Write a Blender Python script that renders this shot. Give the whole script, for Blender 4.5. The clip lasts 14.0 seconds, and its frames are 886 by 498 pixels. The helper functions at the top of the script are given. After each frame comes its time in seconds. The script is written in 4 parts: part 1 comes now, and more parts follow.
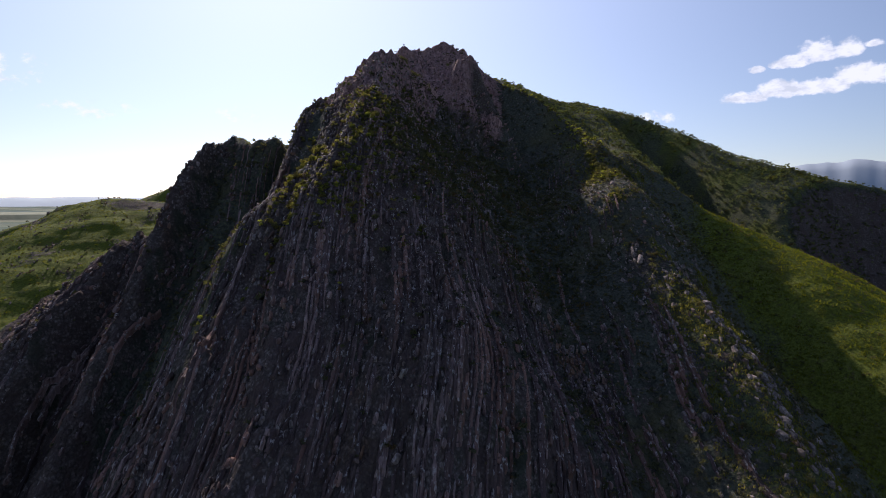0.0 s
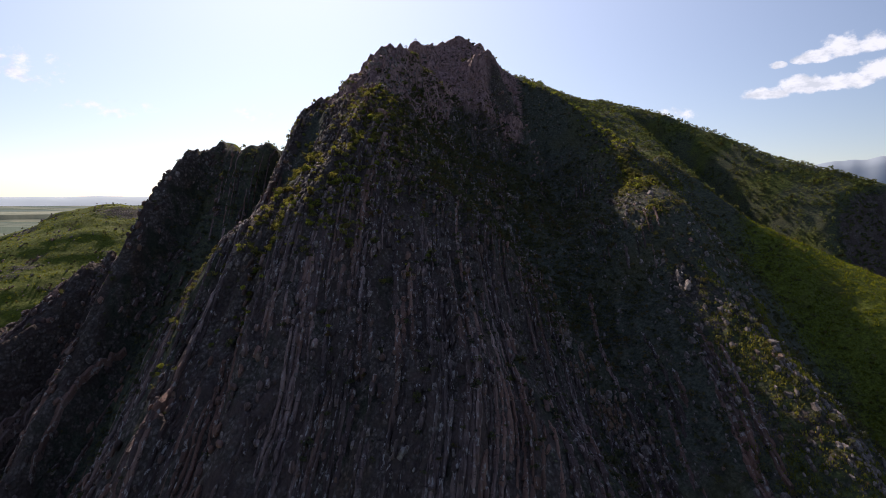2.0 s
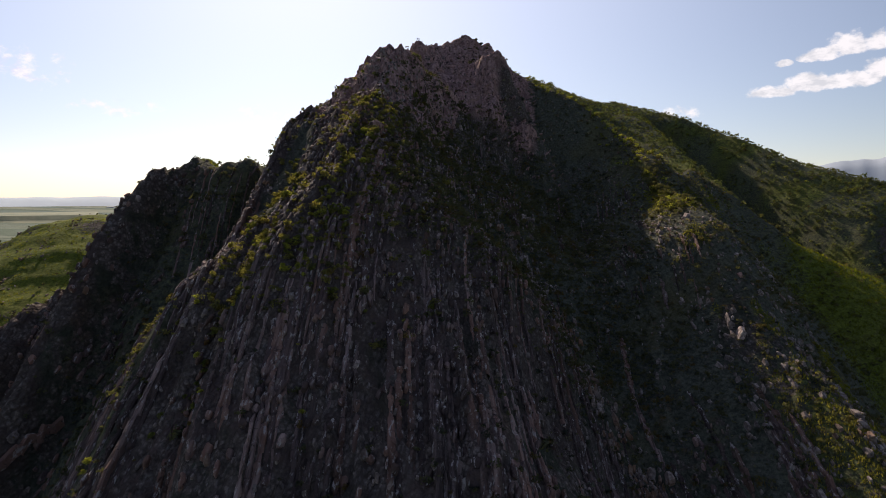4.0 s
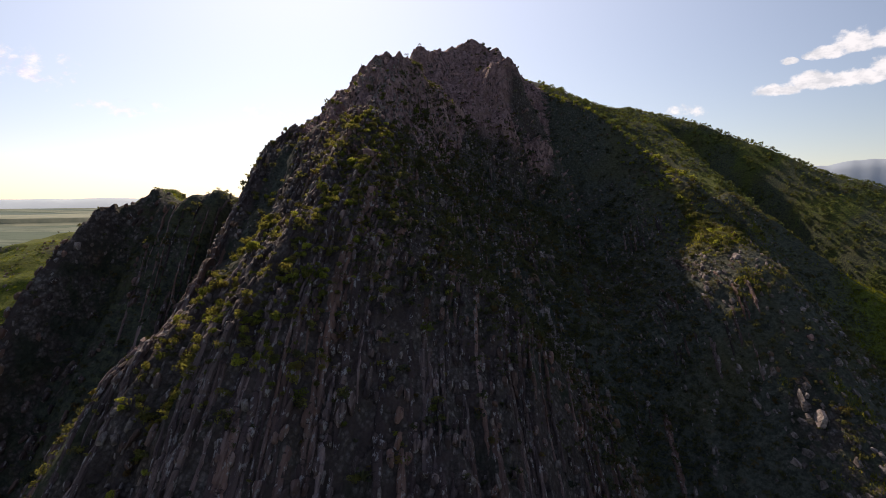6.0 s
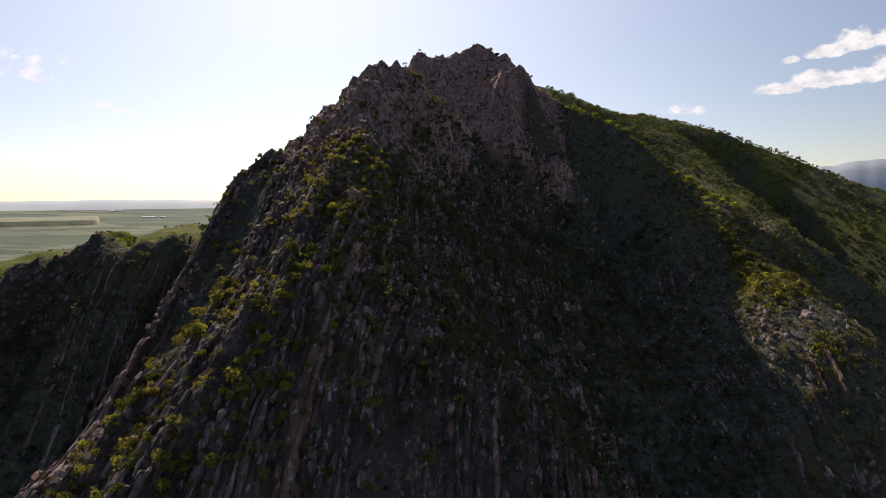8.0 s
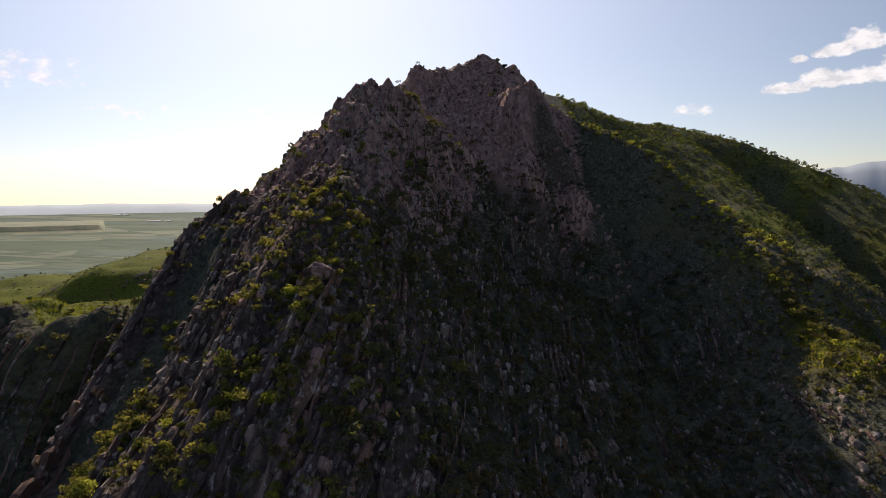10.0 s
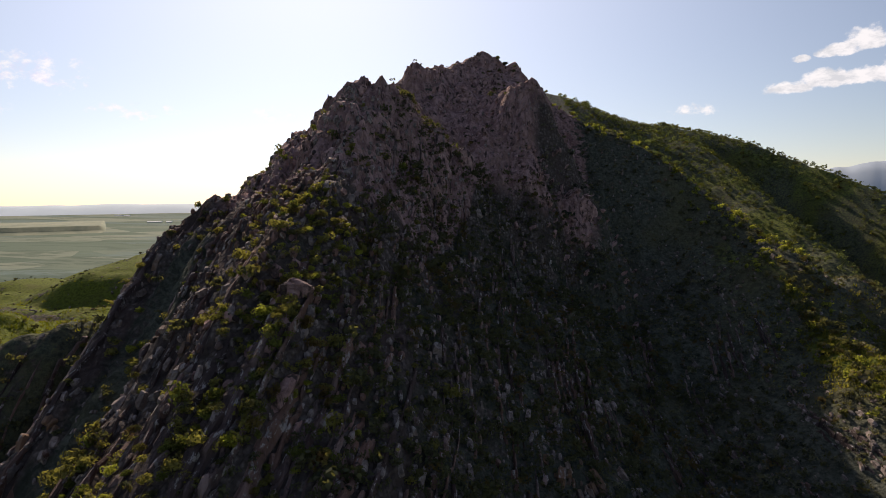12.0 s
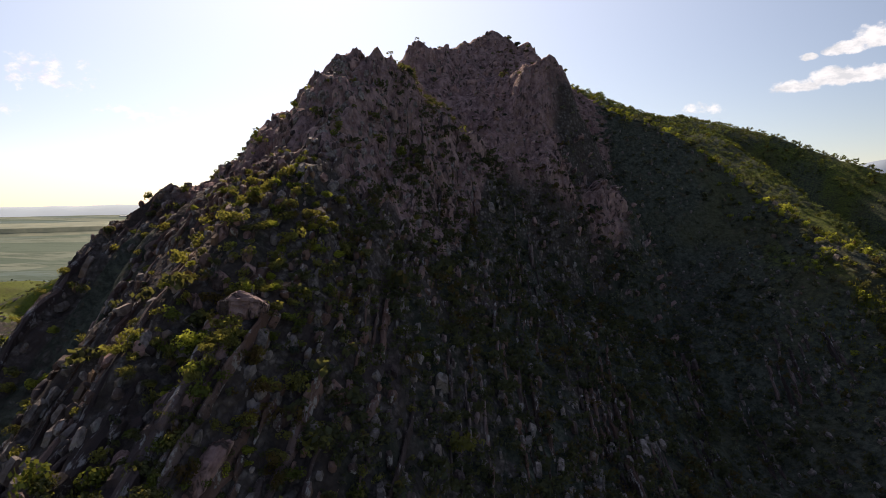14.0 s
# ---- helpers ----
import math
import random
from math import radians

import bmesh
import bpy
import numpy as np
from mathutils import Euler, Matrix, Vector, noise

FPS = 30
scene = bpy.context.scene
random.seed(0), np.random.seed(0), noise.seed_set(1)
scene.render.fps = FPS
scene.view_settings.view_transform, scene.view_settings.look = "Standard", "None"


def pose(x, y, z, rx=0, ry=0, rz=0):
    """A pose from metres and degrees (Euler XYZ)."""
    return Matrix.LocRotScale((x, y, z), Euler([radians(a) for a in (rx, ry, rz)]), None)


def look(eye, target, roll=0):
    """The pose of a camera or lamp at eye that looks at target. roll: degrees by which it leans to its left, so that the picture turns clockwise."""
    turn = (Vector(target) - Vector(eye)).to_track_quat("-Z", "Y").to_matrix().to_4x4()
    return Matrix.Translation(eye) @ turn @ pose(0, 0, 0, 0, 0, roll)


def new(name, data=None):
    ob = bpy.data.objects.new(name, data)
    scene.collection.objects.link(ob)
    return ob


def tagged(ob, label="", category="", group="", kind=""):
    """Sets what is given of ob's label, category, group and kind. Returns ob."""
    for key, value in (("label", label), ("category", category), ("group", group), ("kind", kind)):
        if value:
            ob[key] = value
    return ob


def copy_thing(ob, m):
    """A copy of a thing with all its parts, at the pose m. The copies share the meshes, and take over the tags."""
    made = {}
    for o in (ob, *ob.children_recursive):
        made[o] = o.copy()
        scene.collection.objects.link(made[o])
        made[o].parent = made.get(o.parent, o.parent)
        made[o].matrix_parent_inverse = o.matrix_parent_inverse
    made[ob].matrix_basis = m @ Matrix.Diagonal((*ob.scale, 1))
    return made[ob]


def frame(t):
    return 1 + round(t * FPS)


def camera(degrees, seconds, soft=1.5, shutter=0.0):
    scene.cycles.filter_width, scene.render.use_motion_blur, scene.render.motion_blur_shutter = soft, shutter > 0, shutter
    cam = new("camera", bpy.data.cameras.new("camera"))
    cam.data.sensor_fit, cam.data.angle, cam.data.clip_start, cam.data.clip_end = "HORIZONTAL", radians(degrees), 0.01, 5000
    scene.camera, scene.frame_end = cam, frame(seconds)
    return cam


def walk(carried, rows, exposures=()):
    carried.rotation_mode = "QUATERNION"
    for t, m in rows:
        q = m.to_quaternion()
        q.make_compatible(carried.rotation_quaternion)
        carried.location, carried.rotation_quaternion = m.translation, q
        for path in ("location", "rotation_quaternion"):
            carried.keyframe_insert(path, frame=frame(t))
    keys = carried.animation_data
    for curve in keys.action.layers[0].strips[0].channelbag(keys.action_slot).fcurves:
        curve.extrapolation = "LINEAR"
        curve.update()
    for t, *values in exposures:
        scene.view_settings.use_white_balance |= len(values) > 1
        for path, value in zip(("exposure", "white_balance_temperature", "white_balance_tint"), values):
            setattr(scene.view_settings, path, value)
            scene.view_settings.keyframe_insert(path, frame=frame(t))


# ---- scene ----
cam = camera(73.0, 14.0, soft=0.8)
METRES, EYE, TILT, LEAN, TURN = 200.0, 200.0, -4.6, 0.0, 0.0
ROWS = [
    (0.0, 0.0, 0.0, 0.0, 0.0, 0.0, -0.0),
    (0.5, 0.0018, 0.0391, 0.0085, 0.41, -0.06, 0.02),
    (1.0, 0.0027, 0.0781, 0.0195, 0.83, -0.13, -0.0),
    (1.5, 0.0036, 0.117, 0.0309, 1.2, -0.15, -0.03),
    (2.0, 0.0045, 0.1543, 0.0417, 1.56, -0.2, -0.05),
    (4.5, -0.0044, 0.3456, 0.113, 2.05, -0.32, -0.06),
    (5.0, -0.0064, 0.3859, 0.13, 2.18, -0.34, -0.05),
    (5.5, -0.0073, 0.4265, 0.1486, 2.25, -0.36, -0.01),
    (6.0, -0.0081, 0.4636, 0.1661, 2.37, -0.38, 0.03),
    (6.5, -0.0104, 0.5007, 0.1828, 2.43, -0.38, 0.09),
    (7.0, -0.014, 0.5395, 0.1991, 2.45, -0.38, 0.08),
    (7.5, -0.0168, 0.5804, 0.2157, 2.39, -0.42, 0.1),
    (8.0, -0.0195, 0.6217, 0.2332, 2.48, -0.42, 0.11),
    (10.5, -0.0141, 0.7905, 0.3099, 3.13, -0.31, 0.25),
    (11.0, -0.0122, 0.8023, 0.3117, 2.93, -0.36, 0.27),
    (11.5, -0.0109, 0.8035, 0.3139, 3.11, -0.33, 0.29),
    (12.0, -0.0108, 0.8158, 0.3122, 3.27, -0.31, 0.27),
    (12.5, -0.0117, 0.8386, 0.3095, 3.42, -0.33, 0.28),
    (13.0, -0.0138, 0.8691, 0.3079, 3.56, -0.32, 0.3),
    (13.5, -0.016, 0.9049, 0.3078, 3.69, -0.32, 0.35),
    (14.0, -0.0181, 0.9361, 0.312, 3.8, -0.31, 0.38),
]
walk(cam, [(t, pose(0, 0, EYE, TILT, LEAN, TURN) @ pose(METRES * x, METRES * y, METRES * z, 90 + pitch, roll, yaw)) for t, x, y, z, yaw, pitch, roll in ROWS],
     exposures=[(0.0, 0.05, 6000, 25), (2.0, 0.06, 6330, 23), (5.0, 0.07, 6900, 22), (13.0, 0.05, 6950, 21), (14.0, 0.15, 6980, 21)])


# ---- world and sun ----
SUN_UP, SUN_LEFT = radians(30.6), radians(15)
SUN_DIR = Vector((-math.sin(SUN_LEFT) * math.cos(SUN_UP), math.cos(SUN_LEFT) * math.cos(SUN_UP), math.sin(SUN_UP)))


class Nodes:
    """Short names for making node trees."""

    def __init__(self, tree):
        self.tree = tree
        tree.nodes.clear()

    def add(self, kind, inputs=None, **props):
        n = self.tree.nodes.new(kind)
        for k, v in props.items():
            setattr(n, k, v)
        for k, v in (inputs or {}).items():
            if isinstance(v, bpy.types.NodeSocket):
                self.tree.links.new(v, n.inputs[k])
            else:
                n.inputs[k].default_value = v
        return n

    def math(self, op, a, b=0.0, clamp=False):
        return self.add("ShaderNodeMath", {0: a, 1: b}, operation=op, use_clamp=clamp).outputs[0]

    def noise(self, vec, scale, detail=4.0, rough=0.55, distort=0.0):
        return self.add("ShaderNodeTexNoise", {"Vector": vec, "Scale": scale, "Detail": detail, "Roughness": rough, "Distortion": distort}).outputs[0]

    def ramp(self, fac, lo, hi):
        return self.add("ShaderNodeMapRange", {0: fac, 1: lo, 2: hi}, interpolation_type="SMOOTHSTEP").outputs[0]

    def mix(self, fac, a, b, blend="MIX"):
        return self.add("ShaderNodeMix", {0: fac, 6: a, 7: b}, data_type="RGBA", blend_type=blend).outputs[2]

    def stretch(self, vec, x, y, z):
        return self.add("ShaderNodeMapping", {0: vec, 3: (x, y, z)}).outputs[0]


world = bpy.data.worlds.new("sky")
world.use_nodes = True
scene.world = world
w = Nodes(world.node_tree)
sky = w.add("ShaderNodeTexSky", sky_type="NISHITA", sun_disc=False, sun_elevation=SUN_UP, sun_rotation=-SUN_LEFT, altitude=900, air_density=1.0, dust_density=0.3, ozone_density=1.0)
way = w.add("ShaderNodeTexCoord").outputs["Generated"]
toward = w.math("MAXIMUM", w.add("ShaderNodeVectorMath", {0: way, 1: tuple(SUN_DIR)}, operation="DOT_PRODUCT").outputs["Value"], 0.0)
wide_glow = w.add("ShaderNodeVectorMath", {0: (0.87, 0.97, 1.06), 3: w.math("MULTIPLY", w.math("POWER", toward, 3.0), 6.0)}, operation="SCALE").outputs[0]
close_glow = w.add("ShaderNodeVectorMath", {0: (0.96, 0.97, 0.98), 3: w.math("MULTIPLY", w.math("POWER", toward, 11.0), 2.6)}, operation="SCALE").outputs[0]
hazy = w.mix(1.0, w.mix(1.0, sky.outputs[0], wide_glow, "ADD"), close_glow, "ADD")
parts = w.add("ShaderNodeSeparateXYZ", {0: way})
# small fair-weather clouds low over the horizon: azimuth, elevation, half width, half height, whiteness
azimuth = w.math("ARCTAN2", parts.outputs[0], parts.outputs[1])
elevation = w.math("ARCSINE", parts.outputs[2])
cover = 0.0
for az, el, wide, high, white in ((26.4, 8.5, 2.4, 0.7, 1.0), (29.0, 8.9, 2.2, 1.0, 1.0), (31.6, 8.9, 2.6, 0.9, 1.0), (34.6, 9.5, 2.6, 1.3, 1.0), (38.0, 9.8, 3.0, 1.4, 1.0),
                                  (29.7, 11.0, 1.8, 0.7, 1.0), (31.6, 11.6, 1.9, 1.2, 1.0), (33.4, 11.6, 1.5, 1.0, 1.0), (35.1, 11.8, 0.9, 0.4, 0.8), (27.1, 10.7, 0.8, 0.4, 0.8), (19.4, 7.3, 2.6, 0.8, 0.32),
                                  (-36.5, 9.6, 4.5, 2.2, 0.4), (-30.0, 7.2, 4.0, 1.2, 0.4), (-18.5, 7.4, 2.6, 1.0, 0.5), (-44, 7, 6, 1.5, 0.3)):
    u = w.math("DIVIDE", w.math("SUBTRACT", azimuth, radians(az)), radians(wide))
    v = w.math("DIVIDE", w.math("SUBTRACT", elevation, radians(el)), radians(high))
    v = w.math("MULTIPLY", v, w.math("ADD", 1.2, w.math("MULTIPLY", w.math("SIGN", v), -0.3)))
    blob = w.math("SUBTRACT", 1.0, w.math("ADD", w.math("MULTIPLY", u, u), w.math("MULTIPLY", v, v)))
    cover = w.math("MAXIMUM", cover, w.math("MULTIPLY", w.math("MAXIMUM", blob, 0.0), white))
puff = w.noise(w.stretch(way, 1.0, 1.0, 1.3), 42.0, 8.0, 0.62)
cloud = w.ramp(w.math("ADD", cover, w.math("MULTIPLY", w.math("SUBTRACT", puff, 0.5), 2.3)), 0.14, 0.7)
cloud = w.math("MULTIPLY", cloud, w.ramp(cover, 0.0, 0.12))
puffs = w.mix(w.ramp(w.noise(w.stretch(way, 1.0, 1.0, 2.0), 34.0, 6.0, 0.6), 0.36, 0.58), (9.4, 10.2, 10.6, 1), (13.4, 13.9, 13.9, 1))
clouded = w.mix(w.math("MULTIPLY", cloud, 0.9), hazy, w.mix(0.85, puffs, w.mix(1.0, hazy, puffs, "LIGHTEN")))
background = w.add("ShaderNodeBackground", {0: clouded, 1: 0.07})
w.add("ShaderNodeOutputWorld", {0: background.outputs[0]})

sun = new("sun", bpy.data.lights.new("sun", "SUN"))
sun.data.energy, sun.data.angle, sun.data.color = 5.0, radians(0.53), (1.0, 0.9, 0.72)
sun.matrix_world = look(SUN_DIR * 1000, (0, 0, 0))


# ---- materials ----
def material(name):
    m = bpy.data.materials.new(name)
    m.use_nodes = True
    return m, Nodes(m.node_tree)


def finish(n, colour, rough=0.9, bump=None, depth=0.3, spec=0.2):
    inputs = {"Base Color": colour, "Roughness": rough, "Specular IOR Level": spec}
    if bump is not None:
        inputs["Normal"] = n.add("ShaderNodeBump", {"Height": bump, "Distance": depth, "Strength": 1.0}).outputs[0]
    b = n.add("ShaderNodeBsdfPrincipled", inputs)
    n.add("ShaderNodeOutputMaterial", {0: b.outputs[0]})


def rock_colour(n, pos, shift):
    """Weathered purplish grey limestone, with rust, pale lichen and dark streaks."""
    grain = n.noise(pos, 1.3, 8.0, 0.65)
    broad = n.noise(pos, 0.07, 3.0, 0.5)
    c = n.mix(n.ramp(grain, 0.3, 0.7), (0.1, 0.08, 0.074, 1), (0.32, 0.262, 0.24, 1))
    c = n.mix(n.ramp(n.math("ADD", broad, shift), 0.5, 0.72), c, (0.17, 0.1, 0.064, 1))
    pale = n.noise(n.stretch(pos, 1.0, 0.35, 0.5), 0.9, 6.0, 0.6)
    c = n.mix(n.math("MULTIPLY", n.ramp(pale, 0.57, 0.66), 0.75), c, (0.32, 0.3, 0.28, 1))
    dark = n.noise(n.stretch(pos, 1.0, 0.2, 0.3), 0.5, 5.0, 0.6)
    return n.mix(n.math("MULTIPLY", n.ramp(dark, 0.54, 0.68), 0.7), c, (0.075, 0.06, 0.06, 1)), grain


def ground_material():
    m, n = material("mountain ground")
    pos = n.add("ShaderNodeNewGeometry").outputs["Position"]
    bare = n.add("ShaderNodeAttribute", attribute_name="bare").outputs["Fac"]
    field = n.add("ShaderNodeAttribute", attribute_name="field").outputs["Fac"]
    stone, grain = rock_colour(n, pos, -0.06)
    rust = n.add("ShaderNodeAttribute", attribute_name="rust").outputs["Fac"]
    # crag walls: reddish limestone, lightened towards mauve for the lens glare over them
    wall = n.mix(n.ramp(n.noise(n.stretch(pos, 1.0, 0.6, 0.35), 0.5, 7.0, 0.65), 0.35, 0.65), (0.19, 0.112, 0.11, 1), (0.43, 0.278, 0.26, 1))
    wall = n.mix(n.math("MULTIPLY", n.ramp(n.noise(n.stretch(pos, 1.0, 1.0, 0.25), 0.8, 5.0, 0.6), 0.56, 0.66), 0.8), wall, (0.07, 0.055, 0.054, 1))
    wall = n.mix(n.ramp(n.noise(pos, 0.12, 6.0, 0.65), 0.48, 0.75), wall, (0.27, 0.165, 0.125, 1))
    tuft = n.noise(pos, 0.9, 7.0, 0.7)
    sweep = n.noise(pos, 0.035, 4.0, 0.55)
    lush = n.add("ShaderNodeAttribute", attribute_name="lush").outputs["Fac"]
    g = n.mix(n.ramp(tuft, 0.3, 0.7), (0.055, 0.07, 0.014, 1), (0.16, 0.185, 0.032, 1))
    dry = n.mix(n.ramp(tuft, 0.35, 0.65), (0.043, 0.048, 0.037, 1), (0.116, 0.122, 0.096, 1))
    g = n.mix(n.ramp(n.math("ADD", lush, n.math("MULTIPLY", n.math("SUBTRACT", tuft, 0.5), 0.9)), 0.25, 0.75), dry, g)
    g = n.mix(n.math("MULTIPLY", n.ramp(sweep, 0.5, 0.7), n.math("SUBTRACT", 0.5, n.math("MULTIPLY", lush, 0.08))), g, (0.1, 0.088, 0.034, 1))
    soil = n.noise(pos, 0.35, 6.0, 0.7)
    g = n.mix(n.math("MULTIPLY", n.ramp(soil, 0.56, 0.68), n.math("SUBTRACT", 0.6, n.math("MULTIPLY", lush, 0.15))), g, (0.13, 0.096, 0.066, 1))
    bent = n.add("ShaderNodeVectorMath", {0: n.stretch(pos, 1.0, 0.55, 0.8), 1: n.add("ShaderNodeVectorMath", {0: n.add("ShaderNodeTexNoise", {"Vector": pos, "Scale": 0.8, "Detail": 3.0}).outputs["Color"], 3: 0.9}, operation="SCALE").outputs[0]}, operation="ADD").outputs[0]
    rubble = n.add("ShaderNodeTexVoronoi", {"Vector": bent, "Scale": 1.35}, feature="F1")
    tone_r = n.add("ShaderNodeSeparateColor", {0: rubble.outputs["Color"]}).outputs[0]
    gap = n.ramp(rubble.outputs["Distance"], 0.25, 0.6)
    edge = n.math("ADD", bare, n.math("MULTIPLY", n.math("SUBTRACT", n.noise(pos, 0.45, 6.0, 0.7), 0.5), 1.5))
    stone = n.mix(n.math("MULTIPLY", n.ramp(tone_r, 0.0, 1.0), 0.75), n.mix(0.6, stone, (0.05, 0.041, 0.034, 1)), n.mix(0.25, stone, (0.3, 0.255, 0.23, 1)))
    stone = n.mix(n.math("MULTIPLY", gap, 0.6), stone, (0.045, 0.036, 0.032, 1))
    under = n.mix(n.math("MULTIPLY", n.ramp(n.noise(pos, 0.16, 5.0, 0.7), 0.42, 0.6), 0.85), stone, n.mix(n.ramp(bare, 0.6, 0.78), n.mix(n.ramp(sweep, 0.4, 0.6), (0.042, 0.05, 0.036, 1), (0.03, 0.04, 0.025, 1)), n.mix(n.ramp(sweep, 0.4, 0.6), (0.1, 0.07, 0.066, 1), (0.07, 0.052, 0.047, 1))))
    c = n.mix(n.ramp(edge, 0.38, 0.56), g, n.mix(n.ramp(rust, 0.3, 0.7), under, wall))
    # the farmed plain: long irregular fields; distance haze is mixed into their pale, bluish colours
    cell = n.add("ShaderNodeTexVoronoi", {"Vector": n.stretch(pos, 0.4, 1.0, 0.0), "Scale": 0.006}, feature="F1").outputs["Color"]
    tone = n.add("ShaderNodeSeparateColor", {0: cell})
    f = n.mix(n.ramp(tone.outputs[0], 0.35, 0.7), (0.12, 0.16, 0.115, 1), (0.22, 0.245, 0.18, 1))
    f = n.mix(n.math("MULTIPLY", n.ramp(n.noise(n.stretch(pos, 0.35, 1.0, 1.0), 0.004, 6.0, 0.6), 0.47, 0.6), 0.85), f, (0.135, 0.185, 0.165, 1))
    f = n.mix(n.math("MULTIPLY", n.ramp(n.noise(n.stretch(pos, 0.22, 1.0, 1.0), 0.02, 8.0, 0.7), 0.5, 0.6), 0.75), f, (0.085, 0.12, 0.085, 1))
    c = n.mix(field, c, f)
    heap = n.math("MULTIPLY", n.math("SUBTRACT", 1.0, rubble.outputs["Distance"]), n.math("MULTIPLY", n.math("ADD", bare, 0.25), 0.9))
    finish(n, c, 0.92, n.math("ADD", heap, n.math("ADD", n.math("MULTIPLY", grain, 0.6), n.math("MULTIPLY", tuft, 0.6))), 0.6, 0.04)
    return m


def rock_material(name, rusty=0.0):
    m, n = material(name)
    pos = n.add("ShaderNodeNewGeometry")
    own = n.add("ShaderNodeObjectInfo").outputs["Random"]
    shift = n.math("ADD", rusty, n.math("MULTIPLY", n.math("SUBTRACT", n.math("ADD", own, pos.outputs["Random Per Island"]), 1.0), 0.22))
    c, grain = rock_colour(n, pos.outputs["Position"], shift)
    worn = n.math("FRACT", n.math("ADD", n.math("MULTIPLY", own, 7.3), n.math("MULTIPLY", pos.outputs["Random Per Island"], 5.7)))
    # reddish crag stone; veiling glare is put in as a lighter, mauve tone
    if rusty:
        p = pos.outputs["Position"]
        c = n.mix(0.7, c, n.mix(n.ramp(n.noise(p, 0.5, 6.0, 0.65), 0.35, 0.65), (0.3, 0.168, 0.162, 1), (0.58, 0.362, 0.335, 1)))
        crack = n.noise(n.stretch(p, 1.0, 1.0, 0.22), 0.75, 6.0, 0.6, 0.4)
        c = n.mix(n.math("MULTIPLY", n.ramp(crack, 0.53, 0.6), 0.9), c, (0.075, 0.055, 0.052, 1))
        grain = n.math("SUBTRACT", grain, n.math("MULTIPLY", n.ramp(crack, 0.5, 0.62), 1.6))
    c = n.mix(1.0, c, n.add("ShaderNodeCombineXYZ", {k: n.math("ADD", 0.78 if rusty else 0.86, n.math("MULTIPLY", n.math("POWER", worn, 2.0), f * (0.3 if rusty else 0.45))) for k, f in ((0, 1.15), (1, 1.1), (2, 1.08))}).outputs[0], "MULTIPLY")
    finish(n, c, 0.88, grain, 0.35 if rusty else 0.3)
    return m


def strata_material():
    """Upended beds: mauve grey, streaked along the bed, rust and pale lichen in places."""
    m, n = material("upended strata")
    geo = n.add("ShaderNodeNewGeometry")
    p = geo.outputs["Position"]
    own = n.math("FRACT", n.math("ADD", n.add("ShaderNodeObjectInfo").outputs["Random"], n.math("MULTIPLY", geo.outputs["Random Per Island"], 3.7)))
    streak = n.noise(n.stretch(p, 1.6, 0.12, 0.25), 1.0, 6.0, 0.6)
    c = n.mix(n.ramp(own, 0.0, 1.0), (0.095, 0.068, 0.064, 1), (0.33, 0.25, 0.232, 1))
    c = n.mix(n.ramp(streak, 0.4, 0.62), c, (0.085, 0.062, 0.062, 1))
    rusty = n.math("ADD", n.noise(n.stretch(p, 1.0, 0.16, 0.2), 0.11, 4.0), n.math("MULTIPLY", own, 0.2))
    c = n.mix(n.math("MULTIPLY", n.ramp(rusty, 0.56, 0.74), 0.8), c, (0.215, 0.122, 0.092, 1))
    seam_tone = n.noise(n.stretch(p, 1.0, 0.1, 0.12), 0.16, 3.0, 0.6)
    c = n.mix(1.0, c, n.mix(n.ramp(seam_tone, 0.36, 0.62), (0.55, 0.54, 0.54, 1), (1.2, 1.12, 1.12, 1)), "MULTIPLY")
    pale = n.noise(n.stretch(p, 1.0, 0.3, 0.5), 1.3, 7.0, 0.7)
    c = n.mix(n.math("MULTIPLY", n.ramp(pale, 0.55, 0.62), 0.8), c, (0.42, 0.385, 0.37, 1))
    crack = n.noise(n.stretch(p, 0.4, 1.0, 0.6), 1.1, 6.0, 0.7)
    c = n.mix(n.math("MULTIPLY", n.ramp(crack, 0.58, 0.65), 0.85), c, (0.045, 0.035, 0.035, 1))
    finish(n, c, 0.88, n.math("ADD", n.math("MULTIPLY", streak, 0.8), n.noise(p, 2.2, 6.0, 0.7)), 0.35)
    return m


def leaf_material(name, dark, light, through_colour):
    m, n = material(name)
    geo = n.add("ShaderNodeNewGeometry")
    own = n.add("ShaderNodeObjectInfo").outputs["Random"]
    mixf = geo.outputs["Random Per Island"]
    kind = n.math("ADD", n.noise(geo.outputs["Position"], 0.3, 2.0), n.math("MULTIPLY", n.math("SUBTRACT", own, 0.5), 0.35))
    c = n.mix(mixf, dark, tuple(1.7 * v for v in dark[:3]) + (1,))
    c = n.mix(n.ramp(kind, 0.42, 0.52), c, n.mix(mixf, tuple(0.6 * v for v in light[:3]) + (1,), light))
    c = n.mix(n.ramp(n.noise(geo.outputs["Position"], 0.23, 1.0), 0.6, 0.66), c, (0.13, 0.078, 0.04, 1))
    fresh = n.mix(n.ramp(kind, 0.42, 0.54), tuple(0.2 * v for v in through_colour[:3]) + (1,), through_colour)
    a = n.add("ShaderNodeBsdfDiffuse", {0: c})
    b = n.add("ShaderNodeBsdfTranslucent", {0: fresh})
    s = n.add("ShaderNodeMixShader", {0: 0.42, 1: a.outputs[0], 2: b.outputs[0]})
    n.add("ShaderNodeOutputMaterial", {0: s.outputs[0]})
    return m


